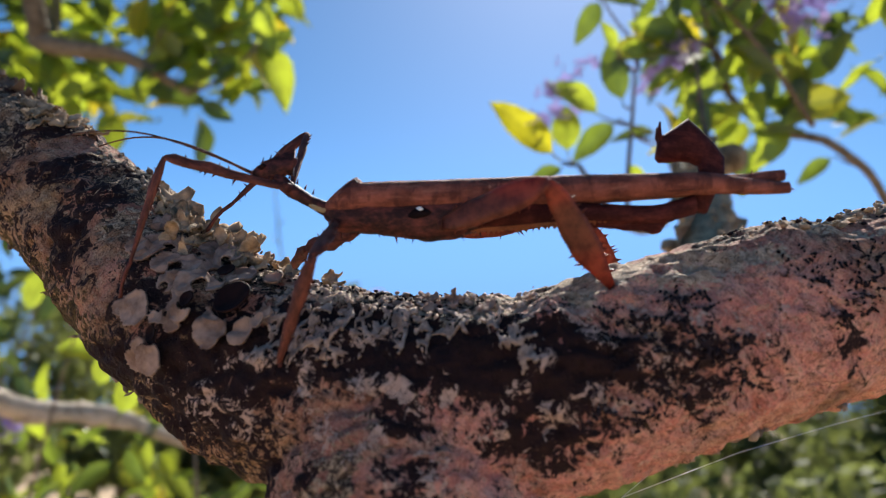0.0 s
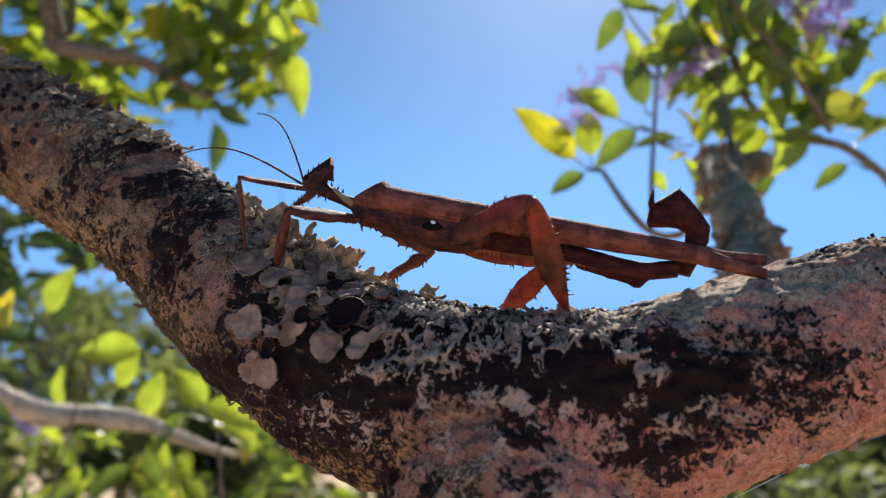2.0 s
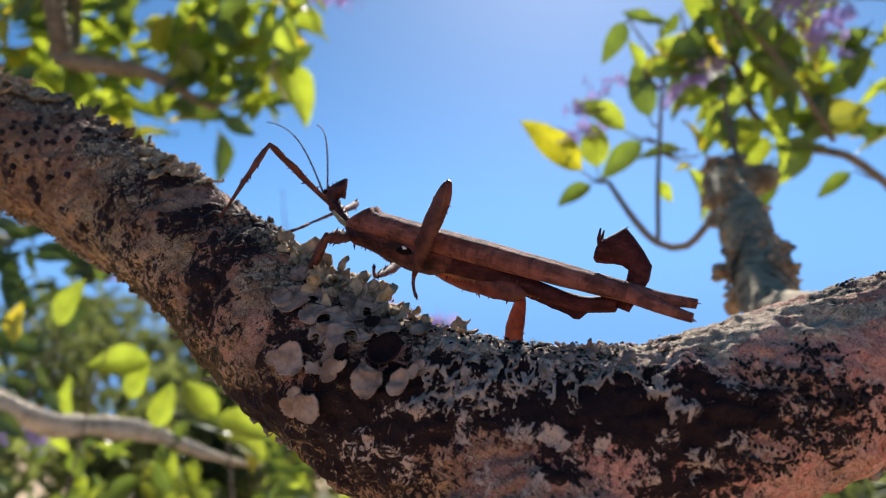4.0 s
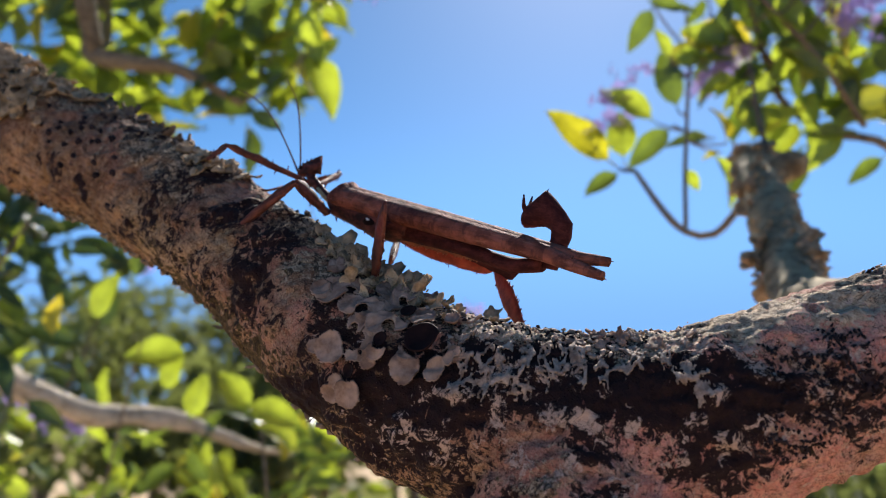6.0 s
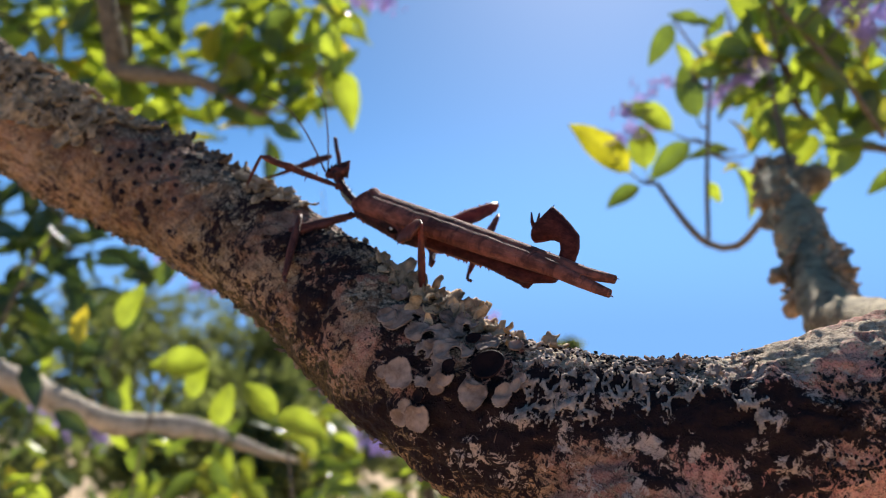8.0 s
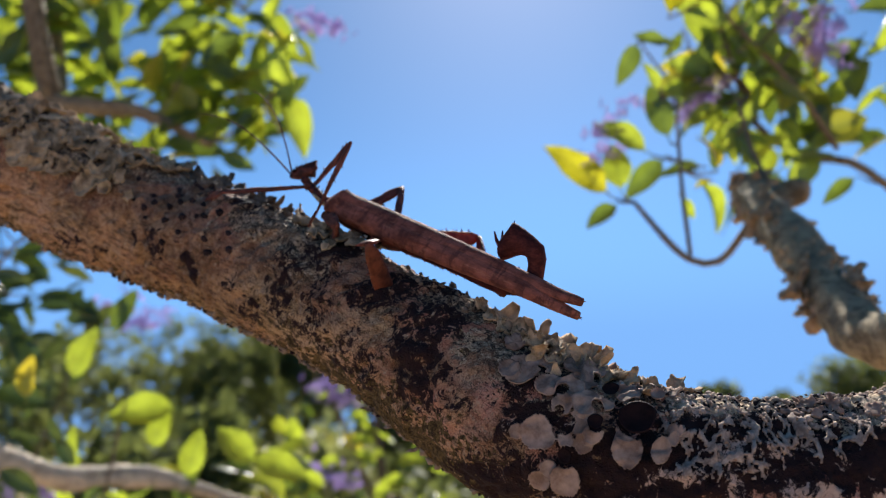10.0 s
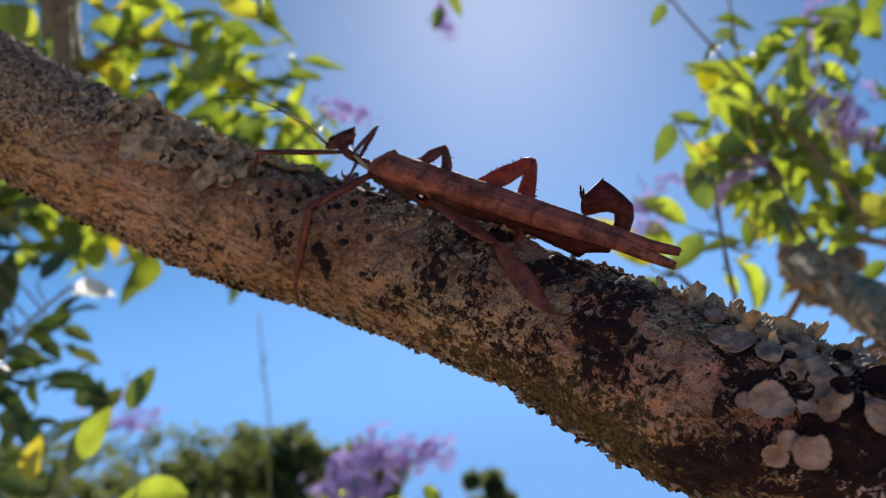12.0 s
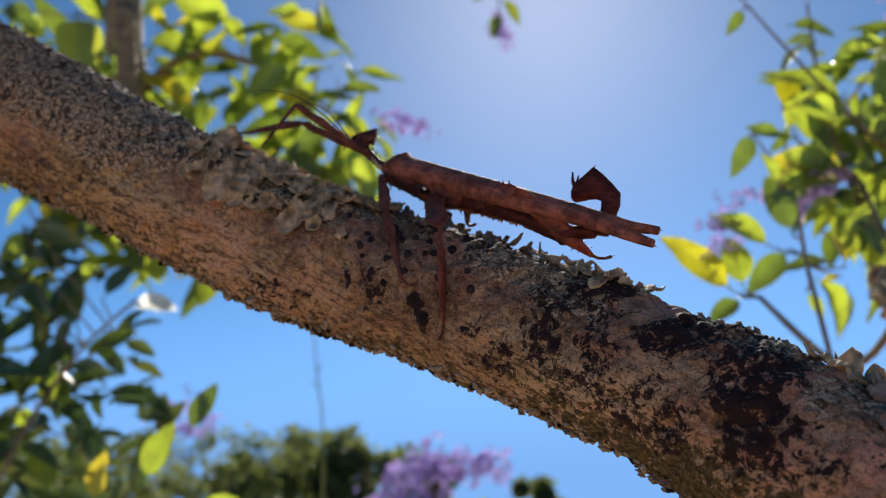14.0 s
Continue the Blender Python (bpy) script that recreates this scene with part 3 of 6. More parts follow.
def lobe_shape(rng, size, curl=0.3, notch=0.2):
    """A thin lichen lobe, fan-shaped, scalloped, with a lifted rim."""
    verts, faces, nr, na = [], [], 5, 26
    ph, k = rng.random() * 6.28, rng.choice((2, 3, 5))
    for layer in (0, 1):
        for i in range(nr):
            u = i / (nr - 1)
            for j in range(na):
                a = 2 * math.pi * j / na
                rim = 1 + notch * math.sin(k * a + ph) + notch * 0.3 * math.sin((2 * k + 1) * a + ph * 2)
                r = size * 0.5 * max(u, 0.02) * rim * (0.91 + 0.09 * math.cos(a))
                z = size * (0.05 * (1 - u * u) + curl * u ** 3 * (0.35 + 0.65 * math.cos(a)) * (0.8 + 0.5 * math.sin(2 * a + ph)) + 0.03 * math.sin(5 * a + ph) * u + 0.05 * math.sin(9 * a + 3 * ph) * u ** 3)
                verts.append((r * math.cos(a) + size * 0.25, r * math.sin(a), z - (0.0005 if layer else 0)))
    lay = nr * na
    for i in range(nr - 1):
        for j in range(na):
            q, e = i * na + j, i * na + (j + 1) % na
            faces.append((q, q + na, e + na, e))
            faces.append((q + lay, e + lay, e + na + lay, q + na + lay))
    for j in range(na):
        q, e = (nr - 1) * na + j, (nr - 1) * na + (j + 1) % na
        faces.append((q, q + lay, e + lay, e))
    return verts, faces


def cup_shape(size):
    prof = [(0.0, 0.0), (0.30, -0.02), (0.44, 0.05), (0.50, 0.15), (0.46, 0.17), (0.36, 0.08), (0.0, 0.02)]
    verts, faces, n = [], [], 20
    for i, (r, z) in enumerate(prof):
        for k in range(n):
            a = 2 * math.pi * k / n
            verts.append((size * max(r, 0.004) * math.cos(a) * (1 + 0.06 * math.sin(3 * a)), size * max(r, 0.004) * math.sin(a), size * (z + 0.14)))
    for i in range(len(prof) - 1):
        for k in range(n):
            a, b = i * n + k, i * n + (k + 1) % n
            faces.append((a, b, b + n, a + n))
    return verts, faces


def on_limb(x, angle, spin, tilt, out):
    p, n, tan = on_bark(x, angle, out)
    ax = (tan * math.cos(spin) + n.cross(tan) * math.sin(spin)).normalized()
    ay = n.cross(ax).normalized()
    m = Matrix((ax, ay, n)).transposed().to_4x4()
    m.translation = p
    return m @ Matrix.Rotation(tilt, 4, "Y")


def lichen_patch(spots, label, mat, seed, extra=0, spread=(0.006, 14), curl=0.3, cups=(), size_range=(0.003, 0.006), notch=0.2, lean=(-0.3, 0.12)):
    rng = random.Random(seed)
    cx = sum(s[0] for s in spots) / len(spots)
    ca = sum(s[1] for s in spots) / len(spots)
    base = limb_spot(cx, ca)[0]
    rest = [(s[0] + rng.gauss(0, spread[0]), s[1] + rng.gauss(0, spread[1]), rng.uniform(*size_range)) for s in (rng.choice(spots) for _ in range(extra))]
    seats = []
    for x, ang, size in list(spots) + rest:
        out = math.atan2(-(ang - ca - 20) * 0.00037, x - cx)
        seats.append((on_limb(x, ang, out + rng.gauss(0, 0.7), rng.uniform(*lean), 0.0004 + 0.0008 * rng.random()), size))
    hollows = [(on_limb(x, ang, 0.3, -0.25, 0.0014), size) for x, ang, size in cups]
    patch = thing("lichen_patch", base, label, "lichen", "lichen patches")
    for m, size in seats:
        v, f = lobe_shape(rng, size * 1.3, curl * rng.uniform(0.5, 1.4), rng.uniform(0.05, 0.05 + notch))
        part("lobe", [(m @ Vector(q)) - base for q in v], f, mat, patch)
    for m, size in hollows:
        v, f = cup_shape(size)
        part("cup", [(m @ Vector(q)) - base for q in v], f, CUP, patch, "dark brown cup with a raised rim")
    return patch


def lichen_sheet(patch, mat, discs, holes, step, lift, seed, name="sheet", wave=1.0, bed=0.0012, grain=1.0):
    """A leafy crust spread on the limb: overlapping round lobes with raised rims and holes; discs and holes are x, angle, radius."""
    rng = random.Random(seed)
    base = Vector(patch.location)
    d, o = np.array(discs), np.array(holes if holes else [(9, 0, 0.001)])
    lay = np.array([rng.random() for _ in discs])
    r0 = 0.019
    u0, u1 = (d[:, 0] - d[:, 2]).min(), (d[:, 0] + d[:, 2]).max()
    v0, v1 = (np.radians(d[:, 1]) * r0 - d[:, 2]).min(), (np.radians(d[:, 1]) * r0 + d[:, 2]).max()
    nu, nv = int((u1 - u0) * 1.2 / step), int((v1 - v0) / step)
    gu, gv = np.meshgrid(np.linspace(u0, u1, nu), np.linspace(v0, v1, nv), indexing="ij")
    q = np.stack([gu.ravel() * 1.2, gv.ravel(), np.zeros(gu.size)], 1)
    warp = q + 0.0016 * np.stack([lumps(q, 0.0028, seed + 1) - 0.5, lumps(q, 0.0028, seed + 2) - 0.5, np.zeros(len(q))], 1) * 1.6 * wave
    dist = d[None, :, 2] - np.hypot(warp[:, None, 0] - d[None, :, 0] * 1.2, warp[:, None, 1] - np.radians(d[None, :, 1]) * r0)
    order = np.where(dist > 0, lay[None, :] + 0.2 * dist / d[None, :, 2], dist * 100 - 10)
    top = order.argmax(1)
    s = dist[np.arange(len(q)), top]
    hole = (o[None, :, 2] - np.hypot(warp[:, None, 0] - o[None, :, 0] * 1.2, warp[:, None, 1] - np.radians(o[None, :, 1]) * r0)).max(1)
    s = np.minimum(s, -hole)
    h = 0.0005 + bed * lay[top] + lift * np.exp(-np.clip(s, 0, 1) / 0.0007) + grain * (0.0007 * (lumps(q, 0.0035, seed + 3) - 0.5) + 0.0004 * (lumps(q, 0.0011, seed + 4) - 0.5))
    keep = s > 0
    verts, index, faces = [], -np.ones(len(q), int), []
    for k in np.nonzero(keep)[0]:
        p, n, tan = on_bark(q[k, 0] / 1.2, math.degrees(q[k, 1] / r0), h[k])
        index[k] = len(verts)
        verts += [p - base, p - n * 0.0005 - base]
    edges = {}
    for i in range(nu - 1):
        for j in range(nv - 1):
            c = [index[i * nv + j], index[(i + 1) * nv + j], index[(i + 1) * nv + j + 1], index[i * nv + j + 1]]
            if min(c) >= 0:
                faces += [tuple(c), tuple(k + 1 for k in c[::-1])]
                for a, b in zip(c, c[1:] + c[:1]):
                    if edges.pop((b, a), None) is None:
                        edges[(a, b)] = True
    faces += [(b, a, a + 1, b + 1) for a, b in edges]
    return part(name, verts, faces, mat, patch)


def branching(rng, spots, arms, steps, width, reach=0.0009):
    """Discs along forking arms that creep outwards from each spot (x, angle)."""
    out = []
    for x, ang in spots:
        for k in range(arms):
            way = rng.uniform(0, 6.28)
            walkers = [(x, ang, way, width * rng.uniform(0.8, 1.3))]
            for _ in range(steps):
                grown = []
                for px, pa, w, r in walkers:
                    w += rng.gauss(0, 0.35)
                    px, pa = px + reach * math.cos(w), pa + math.degrees(reach * math.sin(w) / 0.019)
                    out.append((px, pa, r * rng.uniform(0.75, 1.2)))
                    if r > width * 0.4:
                        grown.append((px, pa, w, r * 0.95))
                        if rng.random() < 0.22 and len(walkers) < 4:
                            grown.append((px, pa, w + rng.choice((-0.9, 0.9)), r * 0.85))
                walkers = grown
    return out


def scatter(rng, spots, count, spread, sizes):
    return [(s[0] + rng.gauss(0, spread[0]), s[1] + rng.gauss(0, spread[1]), rng.uniform(*sizes)) for s in (rng.choice(spots) for _ in range(count))]


def build_crumbs():
    """Loose bark crumbs along the limb's edges, black on top, ragged below."""
    rng = random.Random(77)
    for name, lab, mat, count, lo, hi, arc, size in (("bark_crumbs", "black mouldy crumbs along the top of the limb", SOOT, 360, -0.03, 0.036, (58, 100), 0.0007), ("bark_crumbs", "pale lichen crumbs along the top of the limb", LICHEN_PALE, 420, -0.03, 0.045, (48, 98), 0.0008), ("bark_crumbs", "dark bark crumbs along the upper edge of the limb", FLAKE, 420, -0.33, 0.03, (66, 104), 0.0011), ("bark_teeth", "ragged bark flakes hanging under the limb", FLAKE, 1100, -0.34, -0.03, (-112, -62), 0.0013), ("bark_teeth", "ragged dark bark flakes under the limb", SOOT, 420, -0.34, -0.03, (-108, -70), 0.0011), ("bark_crumbs", "ragged pale and dark flakes on top of the limb", LICHEN_TAN, 220, 0.085, 0.2, (60, 112), 0.0010), ("bark_crumbs", "ragged dark flakes on top of the limb", SOOT, 200, 0.085, 0.2, (60, 108), 0.0008), ("bark_teeth", "ragged bark flakes under the limb", FLAKE, 160, 0.06, 0.2, (-110, -66), 0.0016)):
        verts, faces = [], []
        for _ in range(count):
            x = rng.uniform(lo, hi)
            m = on_limb(x, rng.uniform(*arc), rng.uniform(0, 6.28), rng.uniform(-0.6, 0.6), rng.uniform(-0.0003, 0.0007))
            s = size * rng.uniform(0.4, 1.5)
            n = len(verts)
            for k in range(6):
                a = k * 1.047 + rng.uniform(-0.4, 0.4)
                verts.append(m @ Vector((s * math.cos(a) * rng.uniform(0.5, 1.3), s * 0.7 * math.sin(a) * rng.uniform(0.5, 1.3), s * rng.uniform(-0.25, 0.25))))
            verts += [m @ Vector((0, 0, s * rng.uniform(0.3, 0.8))), m @ Vector((0, 0, -s * 0.6))]
            faces += [(n + k, n + (k + 1) % 6, n + 6) for k in range(6)] + [(n + (k + 1) % 6, n + k, n + 7) for k in range(6)]
        tagged(part(name, verts, faces, mat), lab, "bark", kind="stuff")


def bark_shred(x, angle, way, length, width):
    """A torn strip of bark that stands off the limb, thick at its root."""
    p, n, _ = on_bark(x, angle, -0.0008)
    u = Vector(way).normalized()
    side = u.cross(n).normalized()
    rings = []
    for k, (w, h) in enumerate(((1.0, .0007), (.95, .0006), (.7, .0005), (.8, .0004), (.25, .0002))):
        c = p + u * length * k / 4 + n * (0.0006 * math.sin(k * 1.3))
        rings += [c + side * width * w + n * h, c - side * width * w * .8 + n * h, c - side * width * w * .7 - n * h, c + side * width * w * .9 - n * h]
    faces = [(0, 1, 2, 3), (19, 18, 17, 16)] + [(4 * k + j, 4 * k + 4 + j, 4 * k + 4 + (j + 1) % 4, 4 * k + (j + 1) % 4) for k in range(4) for j in range(4)]
    tagged(part("bark_shred", rings, faces, FLAKE, smooth=False), "torn strip of bark hanging under the limb", "bark", "torn bark strips")


def build_tree():
    tree = thing("tree", (.018, .20, 0), "pale tree fork crusted with mould and lichen", "tree")
    build_limb(tree)
    rosette = lichen_patch([(-0.0487, 80, 0.0050), (-0.0369, 92, 0.0052), (-0.0307, 88, 0.0048), (-0.017, 69, 0.0042), (-0.0130, 32, 0.0030), (-0.0486, 58, 0.0042)], "pale pinkish leafy lichen rosette with dark cups on the limb", LICHEN, 3, 0, (0.007, 14), 0.26, notch=0.12, size_range=(0.003, 0.0065), cups=[(-0.0205, 38, 0.0084), (-0.0270, 52, 0.0040), (-0.0272, 26, 0.0036), (-0.0300, 4, 0.0034)])
    rng = random.Random(19)
    lobes = [(-0.021, 19, 0.0034), (-0.022, 28, 0.0022), (-0.015, 22, 0.0024), (-0.013, 29, 0.0015), (-0.0118, 34, 0.0010), (-0.029, -8, 0.0030), (-0.033, -16, 0.0022), (-0.032, -6, 0.0018), (-0.036, 10, 0.0033), (-0.039, 6, 0.0017), (-0.034, 8, 0.0020), (-0.044, 44, 0.0041), (-0.046, 40, 0.0023), (-0.038, 40, 0.0030), (-0.034, 42, 0.0031), (-0.030, 36, 0.0031), (-0.033, 54, 0.0035), (-0.036, 68, 0.0032), (-0.030, 24, 0.0025), (-0.027, 20, 0.0021), (-0.032, 68, 0.0031), (-0.027, 42, 0.0022), (-0.024, 54, 0.0031), (-0.034, 30, 0.0024), (-0.031, 12, 0.0018), (-0.028, 14, 0.0020), (-0.041, 56, 0.0028), (-0.018, 60, 0.0022)]
    gaps = [(-0.032, 20, 0.0019), (-0.027, 26, 0.0017), (-0.027, 50, 0.0018), (-0.037, 54, 0.0014), (-0.035, 38, 0.0012), (-0.028, 36, 0.0012), (-0.030, 4, 0.0018), (-0.034, 26, 0.0009), (-0.030, 50, 0.0008), (-0.031, 62, 0.0008), (-0.034, 52, 0.0008), (-0.041, 50, 0.0009), (-0.028, 60, 0.0007), (-0.021, 38, 0.0040), (-0.022, 47, 0.0012)]
    lichen_sheet(rosette, LICHEN, lobes, gaps, 0.00026, 0.0008, 5, wave=0.16, bed=0.0018, grain=0.5)
    curled = lichen_patch([(-0.048, 80, 0.006), (-0.043, 84, 0.0068), (-0.038, 82, 0.006), (-0.033, 82, 0.006), (-0.029, 84, 0.0048), (-0.053, 80, 0.006)], "curled tan leafy lichen along the top of the limb", LICHEN_TAN, 8, 50, (0.007, 12), 0.42, size_range=(0.0020, 0.0042), notch=0.35, lean=(-0.9, 0.3))
    ridge = [(-0.052 + 0.0045 * k, 78, 0) for k in range(7)]
    lichen_sheet(curled, LICHEN_TAN, scatter(rng, ridge, 46, (0.003, 9), (0.0012, 0.0026)), scatter(rng, ridge, 40, (0.004, 12), (0.0005, 0.0012)), 0.00034, 0.0016, 7)
    rising = lichen_patch([(-0.206, 56, 0.0064), (-0.1994, 59, 0.0064), (-0.1988, 79, 0.0053), (-0.1929, 78, 0.0053), (-0.1898, 33, 0.0059), (-0.1871, 80, 0.0053), (-0.1796, 77, 0.0048), (-0.1725, 78, 0.0053), (-0.1711, 36, 0.0059), (-0.1649, 52, 0.0053), (-0.1652, 78, 0.0048), (-0.1637, 29, 0.0048), (-0.1949, 26, 0.0053), (-0.2142, 79, 0.0048)], "curled grey-tan leafy lichen on the rising limb", LICHEN_TAN, 12, 12, (0.007, 14), 0.3, size_range=(0.002, 0.004), notch=0.25, lean=(-0.7, 0.3))
    ridge = [(-0.207, 60, 0), (-0.200, 66, 0), (-0.193, 74, 0), (-0.190, 48, 0), (-0.182, 76, 0), (-0.174, 66, 0), (-0.166, 62, 0), (-0.170, 46, 0), (-0.198, 44, 0), (-0.160, 76, 0), (-0.203, 36, 0), (-0.186, 38, 0), (-0.176, 40, 0), (-0.208, 48, 0), (-0.200, 24, 0), (-0.193, 17, 0), (-0.181, 25, 0), (-0.172, 22, 0)]
    lichen_sheet(rising, LICHEN_TAN, scatter(rng, ridge, 84, (0.0035, 7), (0.0022, 0.0048)), scatter(rng, ridge, 60, (0.005, 12), (0.0008, 0.0023)), 0.00034, 0.0024, 9, wave=0.5)
    flakes = lichen_patch([(-0.1019, 84, 0.0039), (-0.0967, 85, 0.0047), (-0.0921, 75, 0.0032), (-0.0954, 53, 0.0039), (-0.0943, 84, 0.0032), (-0.1058, 84, 0.0032)], "peeling pale lichen flakes on the limb", LICHEN_TAN, 14, 16, (0.005, 8), 0.2, size_range=(0.002, 0.004), notch=0.35)
    bed = [(-0.100, 70, 0), (-0.095, 62, 0), (-0.092, 74, 0), (-0.104, 76, 0)]
    lichen_sheet(flakes, LICHEN_TAN, scatter(rng, bed, 18, (0.003, 7), (0.0014, 0.003)), scatter(rng, bed, 14, (0.004, 9), (0.0005, 0.0012)), 0.00034, 0.0012, 15)
    lichen_patch([(-0.1485, 80, 0.0040), (-0.143, 84, 0.0040), (-0.1535, 80, 0.0034), (-0.1334, 84, 0.0040), (-0.128, 86, 0.0034), (-0.1154, 84, 0.0029), (-0.1225, 85, 0.0029)], "dark curled lichen flakes on the limb", DARK_FLAKE, 15, 26, (0.006, 7), 0.5, size_range=(0.0018, 0.004), notch=0.35)
    scales = lichen_patch([(0.0314, 58, 0.0037), (0.0125, 60, 0.0031), (0.0248, 66, 0.0025), (0.0186, 69, 0.0025), (0.020, 74, 0.0028)], "flat pale branching lichen on blackened bark", LICHEN, 16, 8, (0.010, 8), 0.3, size_range=(0.001, 0.0022), notch=0.5)
    seats = [(-0.009, 22), (-0.003, 20), (0.002, 28), (-0.004, 40), (-0.008, 36), (0.005, 44), (-0.013, 44), (0.010, 34), (0.016, 42), (0.022, 40), (0.035, 34), (0.039, 24), (0.028, 46), (0.012, 52)]
    lichen_sheet(scales, LICHEN_PALE, branching(rng, seats, 7, 5, 0.00056, 0.0008), [], 0.00030, 0.0001, 25, wave=0.4, bed=0.0003)
    mould = thing("mould_patch", on_bark(0.063, 5)[0], "black branching mould creeping over pink bark", "mould")
    seats = [(0.057, 8), (0.063, 20), (0.063, 2), (0.067, 28), (0.066, 8), (0.068, -8), (0.072, -12), (0.076, 0), (0.063, -10), (0.055, -14), (0.055, 26), (0.053, 6), (0.060, -18), (0.050, -8), (0.070, 18)]
    lichen_sheet(mould, SOOT, branching(rng, seats, 4, 5, 0.00046, 0.0010), [], 0.00026, 0.0, 29, "mould", wave=0.3, bed=0.0002)
    seats = [(0.093, 16), (0.097, 6), (0.099, 22), (0.101, 10), (0.095, -4), (0.090, 30), (0.106, 30), (0.112, 8)]
    lichen_sheet(mould, SOOT, branching(rng, seats, 4, 5, 0.00046, 0.0010), [], 0.00028, 0.0, 31, "mould", wave=0.3, bed=0.0002)
    warts = ((-0.1432, 41, 0.0015), (-0.1405, 35, 0.0013), (-0.1421, 26, 0.0013), (-0.1476, 24, 0.0013), (-0.1407, 13, 0.0015), (-0.1376, 41, 0.0011), (-0.1337, 42, 0.0011), (-0.1303, 31, 0.0013), (-0.1474, 8, 0.0009), (-0.1259, 12, 0.0013), (-0.151, 32, 0.001), (-0.155, 20, 0.0011), (-0.120, 25, 0.0012), (-0.136, 22, 0.0016), (-0.1345, 8, 0.0012), (-0.145, 48, 0.0012), (-0.127, 40, 0.0015), (-0.1235, 2, 0.0017), (-0.139, -6, 0.0013), (-0.158, 40, 0.001), (-0.117, 12, 0.0016), (-0.1325, 28, 0.001), (-0.1495, 16, 0.0014))
    for m, x, size in [(on_limb(x, ang, x * 900, 0, 0.0004), x, size) for x, ang, size in warts]:
        rng = random.Random(int(-x * 1e5))
        v = [(size * 0.85 * math.cos(a) * rng.uniform(0.8, 1.2), size * 0.85 * math.sin(a) * rng.uniform(0.8, 1.4), h) for h, a in [(-0.0015, k * 0.785) for k in range(8)]]
        v += [(q[0] * 0.75, q[1] * 0.75, 0.0005 + size * 0.08) for q in v]
        f = [(k, (k + 1) % 8, 8 + (k + 1) % 8, 8 + k) for k in range(8)] + [tuple(range(8, 16))]
        dot = part("lichen_dot", [m @ Vector(q) for q in v], f, SOOT)
        tagged(dot, "small black wart of fungus on the bark", "fungus", "black warts")


# ---- the stick insect: +x ahead, +y its left, z up, origin at the front of the thorax ----
def loft(rings, segs=14, rough=0.0, seed=1, power=1.0):
    """Verts and faces through oval rings (x, y, z, half width, half height, lean)."""
    rng, verts, faces = random.Random(seed), [], []
    for x, y, z, hw, hh, lean in rings:
        for k in range(segs):
            a = 2 * math.pi * k / segs
            c, s = math.cos(a), math.sin(a)
            c, s = math.copysign(abs(c) ** power, c), math.copysign(abs(s) ** power, s)
            j = 1 + rough * (rng.random() - 0.5)
            verts.append((x - lean * s * hh, y + c * hw * j, z + s * hh * j))
    for n in range(len(rings) - 1):
        for k in range(segs):
            a, b = n * segs + k, n * segs + (k + 1) % segs
            faces.append((a, b, b + segs, a + segs))
    faces += [tuple(range(segs))[::-1], tuple((len(rings) - 1) * segs + k for k in range(segs))]
    return verts, faces


def spread_rings(keys, count):
    """Rings between key rings, evenly."""
    k = np.array(keys, float)
    d = np.r_[0, np.cumsum(np.linalg.norm(np.diff(k[:, :3], axis=0), axis=1))]
    u = np.linspace(0, d[-1], count)
    return [tuple(np.interp(q, d, k[:, i]) for i in range(6)) for q in u]


def spine(at, toward, size):
    """A small thorn."""
    at, toward = Vector(at), Vector(toward).normalized()
    a = toward.orthogonal().normalized() * size * 0.22
    b = toward.cross(a)
    return [at + a, at + b, at - a, at - b, at + toward * size], [(0, 1, 4), (1, 2, 4), (2, 3, 4), (3, 0, 4), (3, 2, 1, 0)]


def strip(top, bottom, teeth, depth, rng, y, thick=0.0005):
    """An upright serrated skin from the line top to the line bottom, with teeth on its lower edge."""
    verts, faces = [], []
    n = teeth * 2 + 1
    for k in range(n):
        u = k / (n - 1)
        a, b = Vector(top[0]).lerp(Vector(top[1]), u), Vector(bottom[0]).lerp(Vector(bottom[1]), u)
        b.z -= depth * (rng.random() if k % 2 else 0.15)
        for s in (-1, 1):
            verts += [a + Vector((0, y + s * thick, 0)), b + Vector((0, y + s * thick * 0.4, 0))]
    for k in range(n - 1):
        q = k * 4
        faces += [(q, q + 1, q + 5, q + 4), (q + 2, q + 6, q + 7, q + 3), (q + 1, q + 3, q + 7, q + 5)]
    return verts, faces


